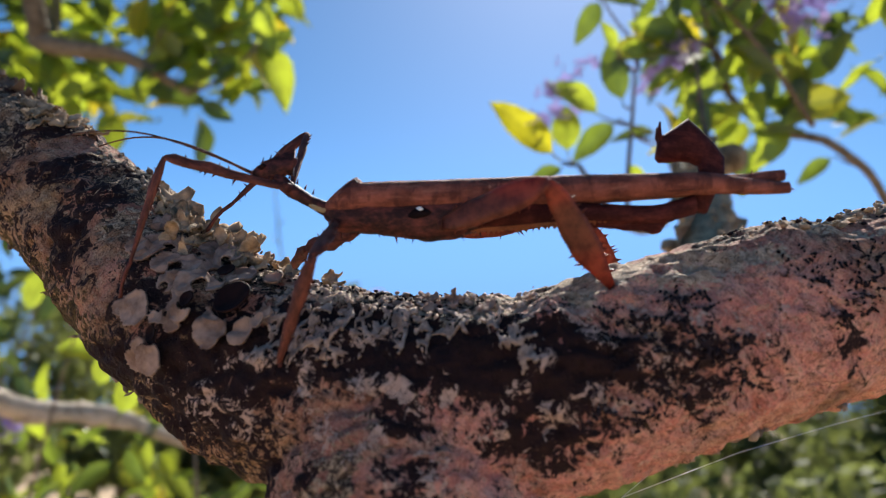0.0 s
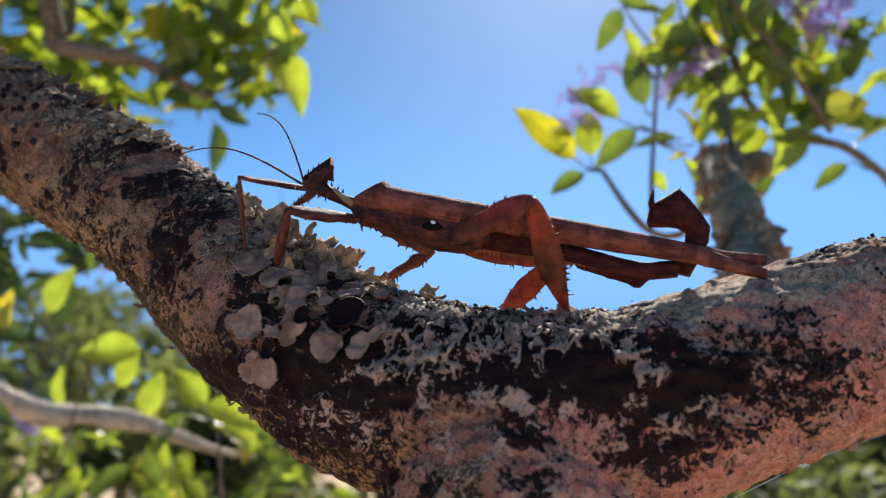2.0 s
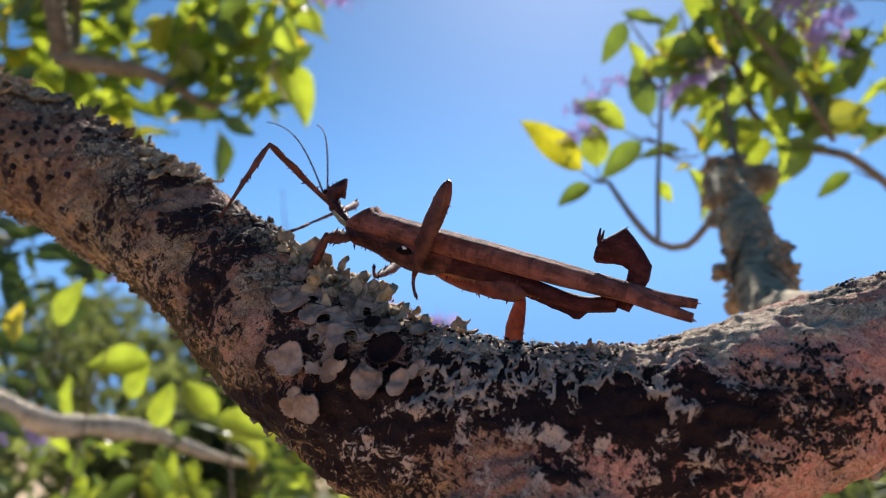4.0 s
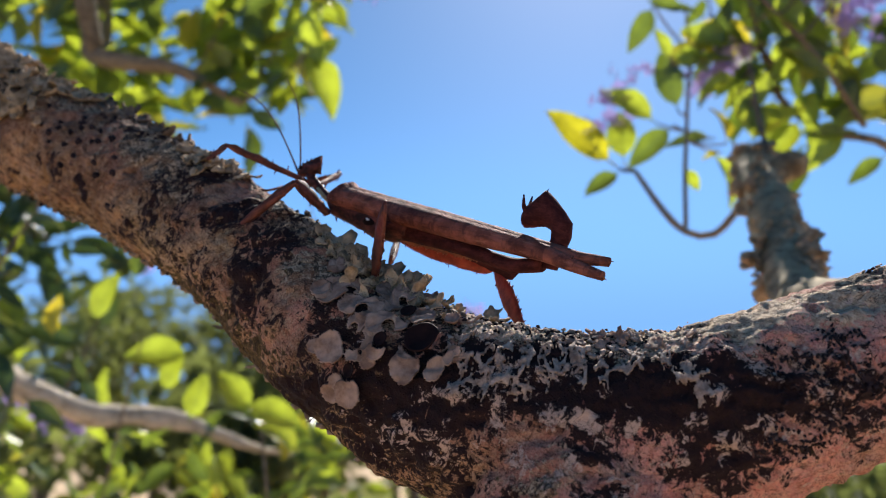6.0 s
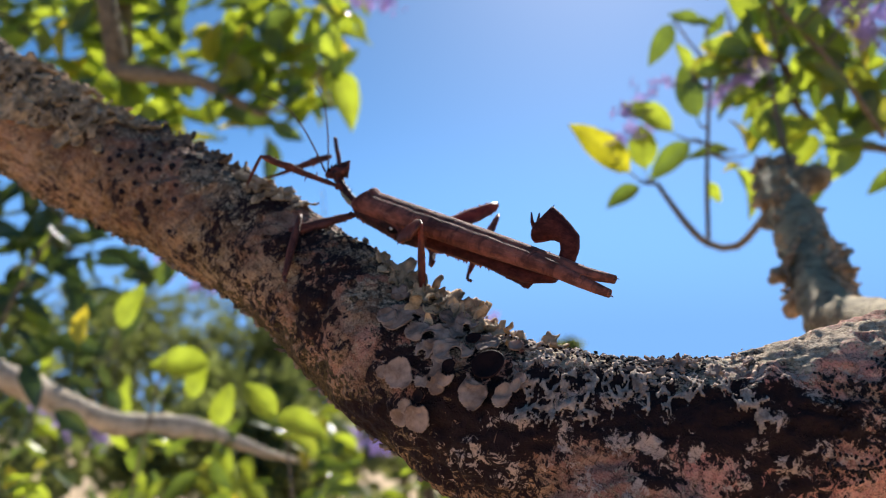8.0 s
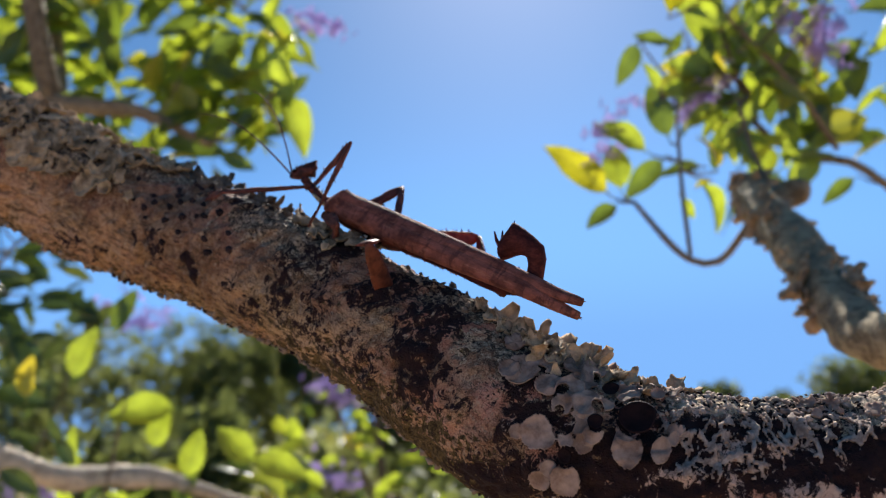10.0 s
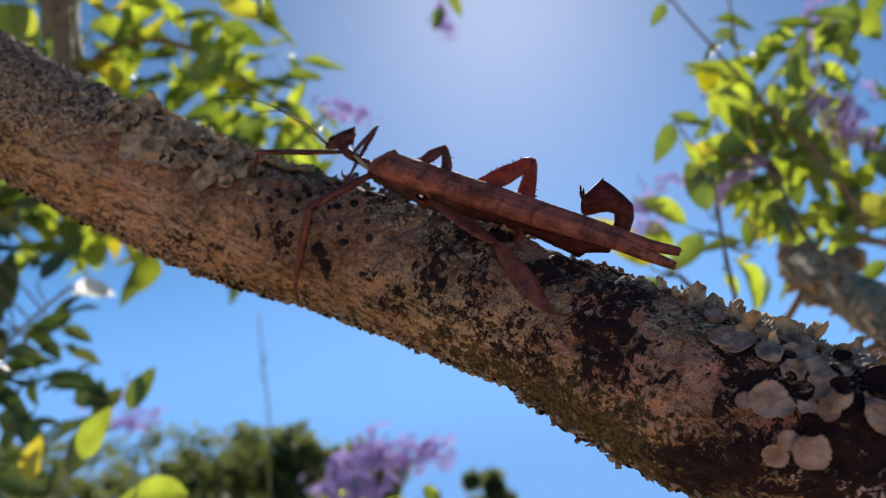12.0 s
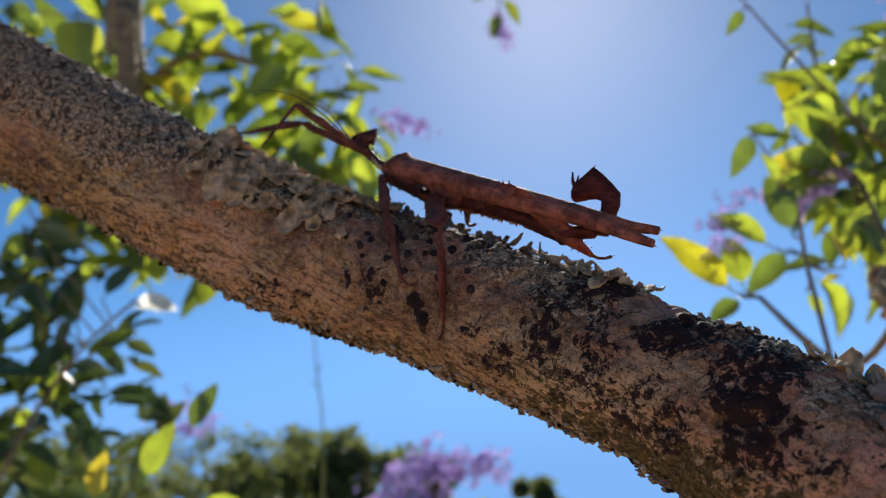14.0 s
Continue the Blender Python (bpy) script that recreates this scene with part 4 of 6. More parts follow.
def leg_blade(length, widths, flat, rng, thorns=6, size=0.0012):
    """A leg segment along +x: flattened, lobed above and below (z), with small thorns."""
    n = 15
    keys = np.array(widths)
    rings = []
    for i in range(n):
        u = i / (n - 1)
        up, dn = np.interp(u, keys[:, 0], keys[:, 1]), np.interp(u, keys[:, 0], keys[:, 2])
        j = 1 + 0.12 * (rng.random() - 0.5)
        rings.append((u * length, 0, (up - dn) / 2 * j, flat * (0.6 + 0.4 * math.sin(math.pi * min(1, max(0.1, u)))), (up + dn) / 2 * j, 0))
    pieces = [loft(rings, 10)]
    for _ in range(thorns):
        u = 0.12 + 0.8 * rng.random()
        up, dn = np.interp(u, keys[:, 0], keys[:, 1]), np.interp(u, keys[:, 0], keys[:, 2])
        if rng.random() < 0.5:
            pieces.append(spine((u * length, 0, up * 0.9), (rng.uniform(-0.4, 0.6), 0, 1), size * rng.uniform(0.6, 1.3)))
        else:
            pieces.append(spine((u * length, 0, -dn * 0.9), (rng.uniform(-0.2, 0.8), 0, -1), size * rng.uniform(0.6, 1.3)))
    return joined(pieces)


HIPS = {"LF": (.0085, .0016, .0055), "RF": (.0085, -.0016, .0055), "LM": (-.0015, .0032, -.003), "RM": (-.0050, -.0032, -.003), "LH": (-.0235, .0038, -.0045), "RH": (-.0235, -.0038, -.0045)}
FEMUR = {"LF": .0265, "RF": .0265, "LM": .020, "RM": .021, "LH": .0245, "RH": .0300}
TIBIA = {"LF": .0245, "RF": .0245, "LM": .0255, "RM": .0255, "LH": .0265, "RH": .0275}
FEMUR_FORM = {"F": ([(0, .0006, .0006), (.2, .0008, .0009), (.5, .0010, .0012), (.62, .0015, .0010), (.8, .0010, .0012), (.93, .0014, .0010), (1, .0005, .0005)], .0007),
              "M": ([(0, .0010, .0010), (.15, .0016, .0019), (.3, .0014, .0016), (.5, .0020, .0025), (.65, .0016, .0020), (.8, .0019, .0023), (.95, .0017, .0014), (1, .0007, .0007)], .0011),
              "H": ([(0, .0013, .0013), (.15, .0026, .0022), (.4, .0034, .0028), (.65, .0033, .0030), (.85, .0032, .0024), (.95, .0021, .0017), (1, .0008, .0008)], .0009)}
TIBIA_FORM = {"F": ([(0, .0006, .0006), (.1, .0013, .0010), (.3, .0019, .0012), (.45, .0013, .0009), (.55, .0014, .0008), (.8, .0007, .0006), (1, .0004, .0004)], .0005),
              "M": ([(0, .0007, .0007), (.1, .0014, .0012), (.3, .0021, .0017), (.45, .0014, .0012), (.6, .0016, .0013), (.85, .0009, .0009), (1, .0005, .0005)], .0012),
              "H": ([(0, .0008, .0008), (.08, .0019, .0018), (.3, .0029, .0025), (.5, .0036, .0029), (.68, .0032, .0024), (.85, .0018, .0014), (1, .0007, .0007)], .0007)}


def build_insect():
    bug = thing("stick_insect", (0, 0, 0), "red-brown spiny stick insect with curled tail walking on the limb", "insect")
    rng = random.Random(9)
    # thorax and belly
    rings = spread_rings([(.0012, 0, .0005, .0012, .0014, 0), (-.0012, 0, -.0008, .0026, .0030, 0), (-.006, 0, -.0008, .0034, .0036, 0), (-.013, 0, -.0016, .0036, .0040, 0), (-.020, 0, -.0024, .0040, .0048, 0), (-.026, 0, -.0022, .0038, .0046, 0), (-.032, 0, -.0016, .0030, .0036, 0)], 22)
    pieces = [loft(rings, 16, 0.10, 2)]
    for k in range(16):
        x = -.002 - k * .0019
        pieces.append(spine((x, rng.uniform(-.001, .0016), -.0040 - (.0016 if x < -.012 else 0)), (rng.uniform(-.5, .5), rng.uniform(-.4, .4), -1), rng.uniform(.0009, .0019)))
    for k in range(8):
        pieces.append(spine((-.001 - k * .0014, .0026, .001 + rng.random() * .002), (0.3, 1, 0.4), .0008))
    part("thorax", *joined(pieces), CHITIN_DARK, bug, "dark spiny thorax")
    for side in (1, -1):
        part("patch", *loft(spread_rings([(-.0215, side * .0036, -.0020, .0003, .0004, 0), (-.0200, side * .0040, -.0018, .0005, .0011, 0), (-.0182, side * .0039, -.0020, .0005, .0011, 0), (-.0168, side * .0036, -.0022, .0003, .0004, 0)], 8), 10), CUP, bug, "black side patch")
        part("dot", *loft(spread_rings([(-.0200, side * .0044, -.0012, .0001, .0001, 0), (-.0193, side * .0046, -.0011, .0003, .0005, 0), (-.0186, side * .0044, -.0010, .0001, .0001, 0)], 6), 8), SILK, bug, "white side dot")
    # two long wing cases, ragged at the ends
    for side, lift in ((1, 0.0), (-1, .0002)):
        rings = spread_rings([(.0005, side * .0006, .0016 + lift, .0014, .0012, .2), (-.002, side * .0012, .0026 + lift, .0032, .0024, .4), (-.0048, side * .0012, .0034 + lift, .0036, .0040, .3), (-.0070, side * .0012, .0028 + lift, .0038, .0031, 0), (-.020, side * .0012, .0022 + lift, .0040, .0031, 0), (-.040, side * .0012, .0016 + lift, .0037, .0030, 0), (-.060, side * .0012, .0010 + lift, .0031, .0026, 0), (-.076, side * .0012, .0006 + lift, .0024, .0021, 0), (-.083, side * .0011, side * -.0006 + lift, .0018, .0016, 0), (-.0880, side * .0010, side * -.0012 + lift, .0014, .0013, 0), (-.0908, side * .0010, side * -.0014 + lift, .0011, .0011, 0)], 46)
        wing = part("wing_case", *loft(rings, 16, 0.04, 5 + side), WING, bug, "long red-brown wing case with a ragged end")
        rib = [tube([(-.006 - k * .006, side * (.0040 - .00002 * k * k), .0028 + lift - k * .00022) for k in range(12)], [.00025] * 12, 5)]
        rib += [tube([(-.008 - k * .0065, side * .0030, -.0002 + lift - k * .00006) for k in range(11)], [.00022] * 11, 5)]
        part("wing_rib", *joined(rib), CHITIN, wing)
        bristles = [spine((-.006 - .078 * rng.random() ** .8, side * rng.uniform(.0, .0034), .0036 + lift), (rng.uniform(-.6, .2), side * rng.uniform(0, .6), 1), rng.uniform(.0006, .0013)) for _ in range(26)]
        bristles = [([q + Vector((0, 0, -.0009 - .033 * abs(q.x) * .5)) for q in v], f) for v, f in bristles]
        tagged(part("bristles", *joined(bristles), CHITIN, wing, "short bristles"), kind="stuff")
        split = [spine((-.0900, side * .0012 + .0004 * j, side * -.0014 + lift + .0006 * j), (-1, rng.uniform(-.2, .2), rng.uniform(-.3, .3)), rng.uniform(.0010, .0024)) for j in (-1, 0, 1)]
        part("splinter", *joined(split), FRINGE, wing, "orange split wing tip")
    # orange fringe under the belly
    part("fringe", *strip(((-.026, 0, -.0044), (-.056, 0, -.0044)), ((-.026, 0, -.0056), (-.056, 0, -.0052)), 30, .0011, rng, .0008), FRINGE, bug, "orange saw-edged skin under the belly")
    part("fringe", *strip(((-.026, 0, -.0044), (-.054, 0, -.0044)), ((-.026, 0, -.0056), (-.054, 0, -.0052)), 29, .0011, rng, -.0008), FRINGE, bug, "orange saw-edged skin under the belly")
    # belly tube that runs under the wings and curls up behind
    rings = spread_rings([(-.028, 0, -.0026, .0028, .0030, 0), (-.036, 0, -.0028, .0026, .0027, 0), (-.044, 0, -.0030, .0023, .0024, 0), (-.052, 0, -.0034, .0021, .0021, 0), (-.060, 0, -.0043, .0021, .0019, 0), (-.066, -.0006, -.0048, .0022, .0020, 0), (-.0735, -.0018, -.0028, .0023, .0020, 0)], 22)
    keel = [loft(rings, 12, 0.05, 3), strip(((-.050, -.0003, -.0042), (-.0685, -.0003, -.0050)), ((-.052, -.0003, -.0060), (-.0660, -.0003, -.0082)), 5, .0006, rng, 0.0)]
    part("belly", *joined(keel), HOOK, bug, "dark red belly under the wings")
    tail = new("tail")
    tail.parent = bug
    tail.location = (-.0735, -.0026, -.0020)
    back = [(-0.003, -0.0012), (-0.0036, 0.0067), (-0.0027, 0.0097), (0.0002, 0.0117), (0.0032, 0.0134), (0.0059, 0.0146), (0.0076, 0.0121), (0.0091, 0.0101), (0.0096, 0.0088)]
    front = [(0.0016, -0.0017), (0.0007, 0.0047), (0.001, 0.0059), (0.0012, 0.0066), (0.003, 0.0068), (0.0047, 0.0063), (0.0062, 0.0056), (0.0081, 0.0049), (0.0089, 0.0053)]
    wide = [.0020, .0022, .0023, .0024, .0025, .0025, .0024, .0021, .0014]
    verts, faces, segs = [], [], 14
    uu = np.linspace(0, 8, 33)
    for u in uu:
        o, i = ([np.interp(u, range(9), [q[k] for q in row]) for k in (0, 1)] for row in (back, front))
        w = np.interp(u, range(9), wide)
        for k in range(segs):
            a = 2 * math.pi * k / segs
            c, s = math.cos(a), math.sin(a)
            verts.append(1.1 * Vector(((o[0] + i[0]) / 2 + s * (o[0] - i[0]) / 2, -.0006 + c * w, (o[1] + i[1]) / 2 + s * (o[1] - i[1]) / 2)))
    for n in range(32):
        for k in range(segs):
            a, b = n * segs + k, n * segs + (k + 1) % segs
            faces.append((a, b, b + segs, a + segs))
    faces += [tuple(range(segs))[::-1], tuple(32 * segs + k for k in range(segs))]
    pieces = [(verts, faces), spine((0.0065, -.0007, .0154), (-.3, 0, 1), .0014)]
    part("hook", *joined(pieces), HOOK, tail, "dark red curled tail")
    for y in (.0004, -.0016):
        part("clasper", *tube([(0.0095, y, .0093), (0.0108, y * 1.4, .0108), (0.0115, y * 2.0, .0132)], [.0008, .0005, .0002], 7), HOOK, tail)
    # neck, head, crown
    neck = part("neck", *joined([loft(spread_rings([(-.0005, 0, .0004, .0016, .0015, .4), (.004, 0, .0028, .0013, .0011, .5), (.0085, 0, .0058, .0016, .0014, .5), (.0112, 0, .0084, .0013, .0013, .5)], 12), 12, .12, 4)] + [spine((.0035 + .0016 * k, .0006, .0042 + .0012 * k), (-.3, rng.uniform(-.5, .5), 1), .0014) for k in range(4)]), CHITIN_DARK, bug, "thin dark thorny neck")
    NECK.append(neck)
    part("collar", *tube([(.0006, .0009, .0006), (.003, .0011, .0016), (.006, .001, .0036)], [.0008, .0007, .0004], 8), STRAW, bug, "straw-coloured neck skin")
    head = part("head", *joined([loft(spread_rings([(.0066, 0, .0118, .0004, .0005, 0), (.0080, 0, .0108, .0012, .0016, 0), (.0100, 0, .0102, .0017, .0022, 0), (.0130, 0, .0096, .0017, .0021, 0), (.0150, 0, .0092, .0012, .0016, 0), (.0161, 0, .0088, .0006, .0010, 0)], 16), 14, .10, 8)] + [([(.0142, -.0010, .0112), (.0142, .0010, .0112), (.0070, -.0005, .0142), (.0070, .0005, .0142), (.0076, -.0014, .0086), (.0076, .0014, .0086), (.0104, -.0013, .0126), (.0104, .0013, .0126)], [(0, 6, 7, 1), (6, 2, 3, 7), (2, 4, 5, 3), (0, 4, 2, 6), (1, 7, 3, 5), (0, 1, 5, 4)])] + [spine((.0105 + .0016 * k, s * .0008, .0124 - .0005 * k), (-.3, s * .3, 1), .0013) for k in range(3) for s in (-1, 1)]), CHITIN_DARK, bug, "dark crowned thorny head")
    NECK.append(head)
    for s in (-1, 1):
        part("eye", *loft(spread_rings([(.0128, s * .0017, .0104, .0001, .0002, 0), (.0136, s * .0018, .0102, .0007, .0008, 0), (.0146, s * .0017, .0100, .0001, .0002, 0)], 7), 10), CUP, head)
        antenna = part("antenna", *tube([(.0021 * k, 0, .0048 * math.sin(k * .13) - .000022 * max(0, k - 9) ** 2.2) for k in range(19)], [.00031 - .000009 * k for k in range(19)], 6, .2, 3), FEELER, bug, "long thin jointed antenna")
        antenna.name = "antenna"
        ANTENNAE.append(antenna)
    for leg in HIPS:
        form = leg[1]
        w, flat = FEMUR_FORM[form]
        femur = part("femur", *leg_blade(FEMUR[leg], w, flat, rng, 18 if form == "H" else 10), LOBE if form == "H" else CHITIN, bug, "leaf-shaped spiny upper leg" if form == "H" else "thin spiny upper leg")
        w, flat = TIBIA_FORM[form]
        tibia = part("tibia", *leg_blade(TIBIA[leg], w, flat, rng, 20 if form == "H" else 10), LOBE if form == "H" else CHITIN, bug, "leaf-shaped lower leg" if form == "H" else "thin lower leg")
        x0 = TIBIA[leg] - .0004
        toe = [(x0, 0, 0), (x0 + .0028, 0, .0004), (x0 + .0055, 0, .0002), (x0 + .0085, 0, -.0006)] if form == "F" else [(x0, 0, 0), (x0 + .002, 0, -.0007), (x0 + .0034, 0, -.0020), (x0 + .0042, 0, -.0034)]
        claw = (1, .4, -.4) if form == "F" else (.5, .4, -1)
        foot = [tube(toe, [.0005, .00045, .0004, .0005], 8), spine(toe[3], claw, .0012), spine(toe[3], (claw[0], -.4, claw[2]), .0012)]
        part("foot", *joined(foot), CHITIN, tibia, "jointed clawed foot")
        coxa = part("hip", *loft(spread_rings([(HIPS[leg][0] + .0014, HIPS[leg][1] * .6, HIPS[leg][2] + .0006, .0004, .0004, 0), (HIPS[leg][0] + .0003, HIPS[leg][1], HIPS[leg][2], .0013, .0014, 0), (HIPS[leg][0] - .0012, HIPS[leg][1] * .7, HIPS[leg][2] + .0004, .0004, .0004, 0)], 7), 10), CHITIN, bug)
        LEGS[leg] = (femur, tibia)
        (NECK if form == "F" else COXAE).append(coxa)
    return bug


LEGS, ANTENNAE, NECK, COXAE = {}, [], [], []


# ---- plants ----
def leaf_mesh(name, length, width, droop, fold, mat, seed):
    """A pointed oval leaf along +x, folded on its midrib, with a short stalk."""
    rng = random.Random(seed)
    verts, faces, n = [], [], 9
    for i in range(n):
        u = i / (n - 1)
        w = width * 0.5 * (math.sin(math.pi * u ** 0.8) ** 0.8 if 0 < u < 1 else 0.02)
        z = -droop * length * u * u + 0.015 * length * math.sin(7 * u + seed)
        for s in (-1, -0.5, 0, 0.5, 1):
            verts.append((0.12 * length + u * length * 0.88, s * w * (1 + 0.06 * (rng.random() - 0.5)), z + abs(s) ** 1.4 * w * fold * 1.7 + 0.16 * w * abs(s) * math.sin(8 * u + 3 * s + seed)))
    for i in range(n - 1):
        for k in range(4):
            a = i * 5 + k
            faces.append((a, a + 5, a + 6, a + 1))
    st = tube([(0, 0, 0), (0.06 * length, 0, -0.01 * length), (0.14 * length, 0, 0)], [0.012 * length] * 3, 5)
    v, f = joined([(verts, faces), st])
    me = bpy.data.meshes.new(name)
    me.from_pydata([tuple(q) for q in v], [], f)
    me.materials.append(mat)
    me.shade_smooth()
    return me


YELLOW_LEAVES = [leaf_mesh("leaf", 0.06, 0.023, 0.1, 0.2, LEAF_YELLOW, 3), leaf_mesh("leaf", 0.06, 0.023, 0.25, 0.3, LEAF_YELLOW, 5)]
GLINT_LEAF = leaf_mesh("leaf", 0.06, 0.024, 0.3, 0.4, LEAF_GLINT, 4)
LEAVES = [leaf_mesh("leaf", 0.06, 0.0285, d, f, LEAF, i) for i, (d, f) in enumerate(((0.1, 0.25), (0.25, 0.15), (-0.08, 0.3), (0.35, 0.4)))]
DARKEST_LEAVES = [leaf_mesh("leaf", 0.06, 0.022, d, f, LEAF_DARKEST, i + 17) for i, (d, f) in enumerate(((0.12, 0.3), (0.3, 0.2), (-0.05, 0.35)))]
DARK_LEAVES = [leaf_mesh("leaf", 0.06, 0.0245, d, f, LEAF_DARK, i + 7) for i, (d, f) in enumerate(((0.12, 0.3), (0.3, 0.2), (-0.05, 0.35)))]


def put_leaf(plant, me, place, way, facing, size):
    """A leaf whose stalk starts at place, growing along way, its blade turned to facing."""
    x = Vector(way).normalized()
    z = Vector(facing) - x * Vector(facing).dot(x)
    z.normalize()
    m = Matrix((x, z.cross(x), z)).transposed().to_4x4() @ Matrix.Scale(size / 0.06, 4)
    m.translation = Vector(place) - Vector(plant.location)
    ob = new("leaf", me)
    ob.parent = plant
    ob.matrix_local = m
    return ob


PATHS = {}


def plant_of(name, stems, label, category, mat=None, segs=8, knobs=0.0, rest=None):
    base = Vector(stems[0][0][:3])
    plant = thing(name, base, label, category)
    for k, stem in enumerate(stems):
        path, rad = finer([s[:3] for s in stem], [s[3] for s in stem], max(0.008, stem[0][3] * 1.2))
        v, f = tube(path, rad, segs, knobs, k + 1)
        PATHS.setdefault(plant.name, []).extend(path)
        part("stem", [Vector(q) - base for q in v], f, (mat if k == 0 or rest is None else rest) or TWIG, plant)
    return plant


def raceme(plant, place, way, length, count, spread, seed, big=1.0):
    """A spray of small five-petalled violet flowers."""
    rng, verts, faces = random.Random(seed), [], []
    way = Vector(way).normalized()
    base = Vector(plant.location)
    for i in range(count):
        p = Vector(place) - base + way * length * rng.random() + Vector((rng.gauss(0, spread), rng.gauss(0, spread), rng.gauss(0, spread)))
        n = Vector((rng.gauss(0, 1), -1 + rng.gauss(0, 0.8), rng.gauss(0, 1))).normalized()
        a = n.orthogonal().normalized()
        b = n.cross(a)
        r = rng.uniform(0.006, 0.010) * big
        ph = rng.random() * 6.28
        for k in range(5):
            d = a * math.cos(ph + k * 1.2566) + b * math.sin(ph + k * 1.2566)
            e = d.cross(n)
            q = len(verts)
            verts += [p, p + d * r * 0.6 + e * r * 0.28 + n * r * 0.15, p + d * r + n * r * 0.32, p + d * r * 0.6 - e * r * 0.28 + n * r * 0.15]
            faces.append((q, q + 1, q + 2, q + 3))
    spray = tagged(part("flower_spray", verts, faces, PETAL, plant, "", False), "spray of small violet flowers", kind="stuff")
    return spray


def fill_leaves(plant, rng, count, corner, u, v, depth, sizes, dark, keep=None, deep=None):
    """Scatter leaves over a slab: corner + a u + b v, and depth along the way seen."""
    corner, u, v = Vector(corner), Vector(u), Vector(v)
    back = Vector((0, 1, 0))
    for _ in range(count):
        for _ in range(30):
            a, b = rng.random(), rng.random()
            if keep is None or keep(a, b):
                break
        p = corner + u * a + v * b + back * (depth * (rng.random() - 0.5))
        ang = rng.uniform(0, 6.28)
        way = Vector((math.cos(ang), rng.uniform(-0.6, 0.6), math.sin(ang) * 0.8 - 0.15))
        face = Vector((rng.gauss(0, 0.5), -0.5 + rng.gauss(0, 0.4), 0.7 + rng.gauss(0, 0.4)))
        me = rng.choice(deep or DARK_LEAVES) if rng.random() < dark else rng.choice(LEAVES)
        put_leaf(plant, me, p, way, face, rng.uniform(*sizes))


# single leaves: stalk x y z, angle of growth seen from the south, length, tone (0 green, 1 dark, 2 yellow)
NEAR_TWIG = [
    (0.114, 0.645, 1.693, 140, 0.070, 2), (0.118, 0.646, 1.690, -143, 0.039, 1), (0.121, 0.645, 1.695, 92, 0.049, 0), (0.151, 0.641, 1.729, 142, 0.054, 0),
    (0.169, 0.641, 1.738, 104, 0.053, 1), (0.162, 0.634, 1.782, 111, 0.029, 0), (0.162, 0.633, 1.787, -1, 0.030, 0), (0.164, 0.642, 1.728, -139, 0.048, 1),
    (0.200, 0.646, 1.716, 175, 0.038, 1), (0.210, 0.647, 1.711, 93, 0.035, 0), (0.205, 0.648, 1.704, -171, 0.016, 2), (0.173, 0.648, 1.692, -61, 0.022, 0),
    (0.221, 0.641, 1.754, -63, 0.040, 1), (0.230, 0.643, 1.742, -17, 0.028, 0),
]
MAIN_TWIG = [
    (0.288, 0.716, 1.811, -157, 0.053, 1), (0.272, 0.713, 1.831, 176, 0.061, 0), (0.295, 0.712, 1.841, 66, 0.039, 2), (0.280, 0.714, 1.822, 104, 0.060, 1),
    (0.256, 0.709, 1.853, 128, 0.039, 0), (0.221, 0.703, 1.875, -127, 0.026, 1), (0.316, 0.715, 1.827, -133, 0.037, 0), (0.320, 0.726, 1.756, 15, 0.075, 1),
    (0.304, 0.724, 1.765, 25, 0.047, 1), (0.309, 0.726, 1.756, -133, 0.041, 0), (0.315, 0.726, 1.756, -83, 0.020, 0), (0.391, 0.735, 1.720, -149, 0.032, 1),
    (0.357, 0.724, 1.783, 104, 0.035, 2), (0.365, 0.724, 1.786, 58, 0.035, 0),
]
HIGH_TWIG = [
    (0.239, 0.633, 1.858, 143, 0.060, 0), (0.256, 0.634, 1.849, 54, 0.061, 0), (0.181, 0.638, 1.855, 66, 0.043, 2), (0.240, 0.637, 1.846, 161, 0.042, 0),
    (0.154, 0.645, 1.839, -119, 0.035, 1), (0.182, 0.645, 1.832, 159, 0.027, 1), (0.242, 0.645, 1.821, 74, 0.041, 1), (0.228, 0.652, 1.804, 168, 0.041, 0),
    (0.285, 0.646, 1.810, 133, 0.045, 0), (0.289, 0.656, 1.780, 133, 0.024, 2), (0.275, 0.613, 1.907, -163, 0.031, 0), (0.333, 0.607, 1.913, 159, 0.036, 1),
    (0.330, 0.623, 1.869, 115, 0.038, 0), (0.231, 0.661, 1.777, -163, 0.031, 0), (0.152, 0.609, 1.943, -125, 0.023, 1),
]
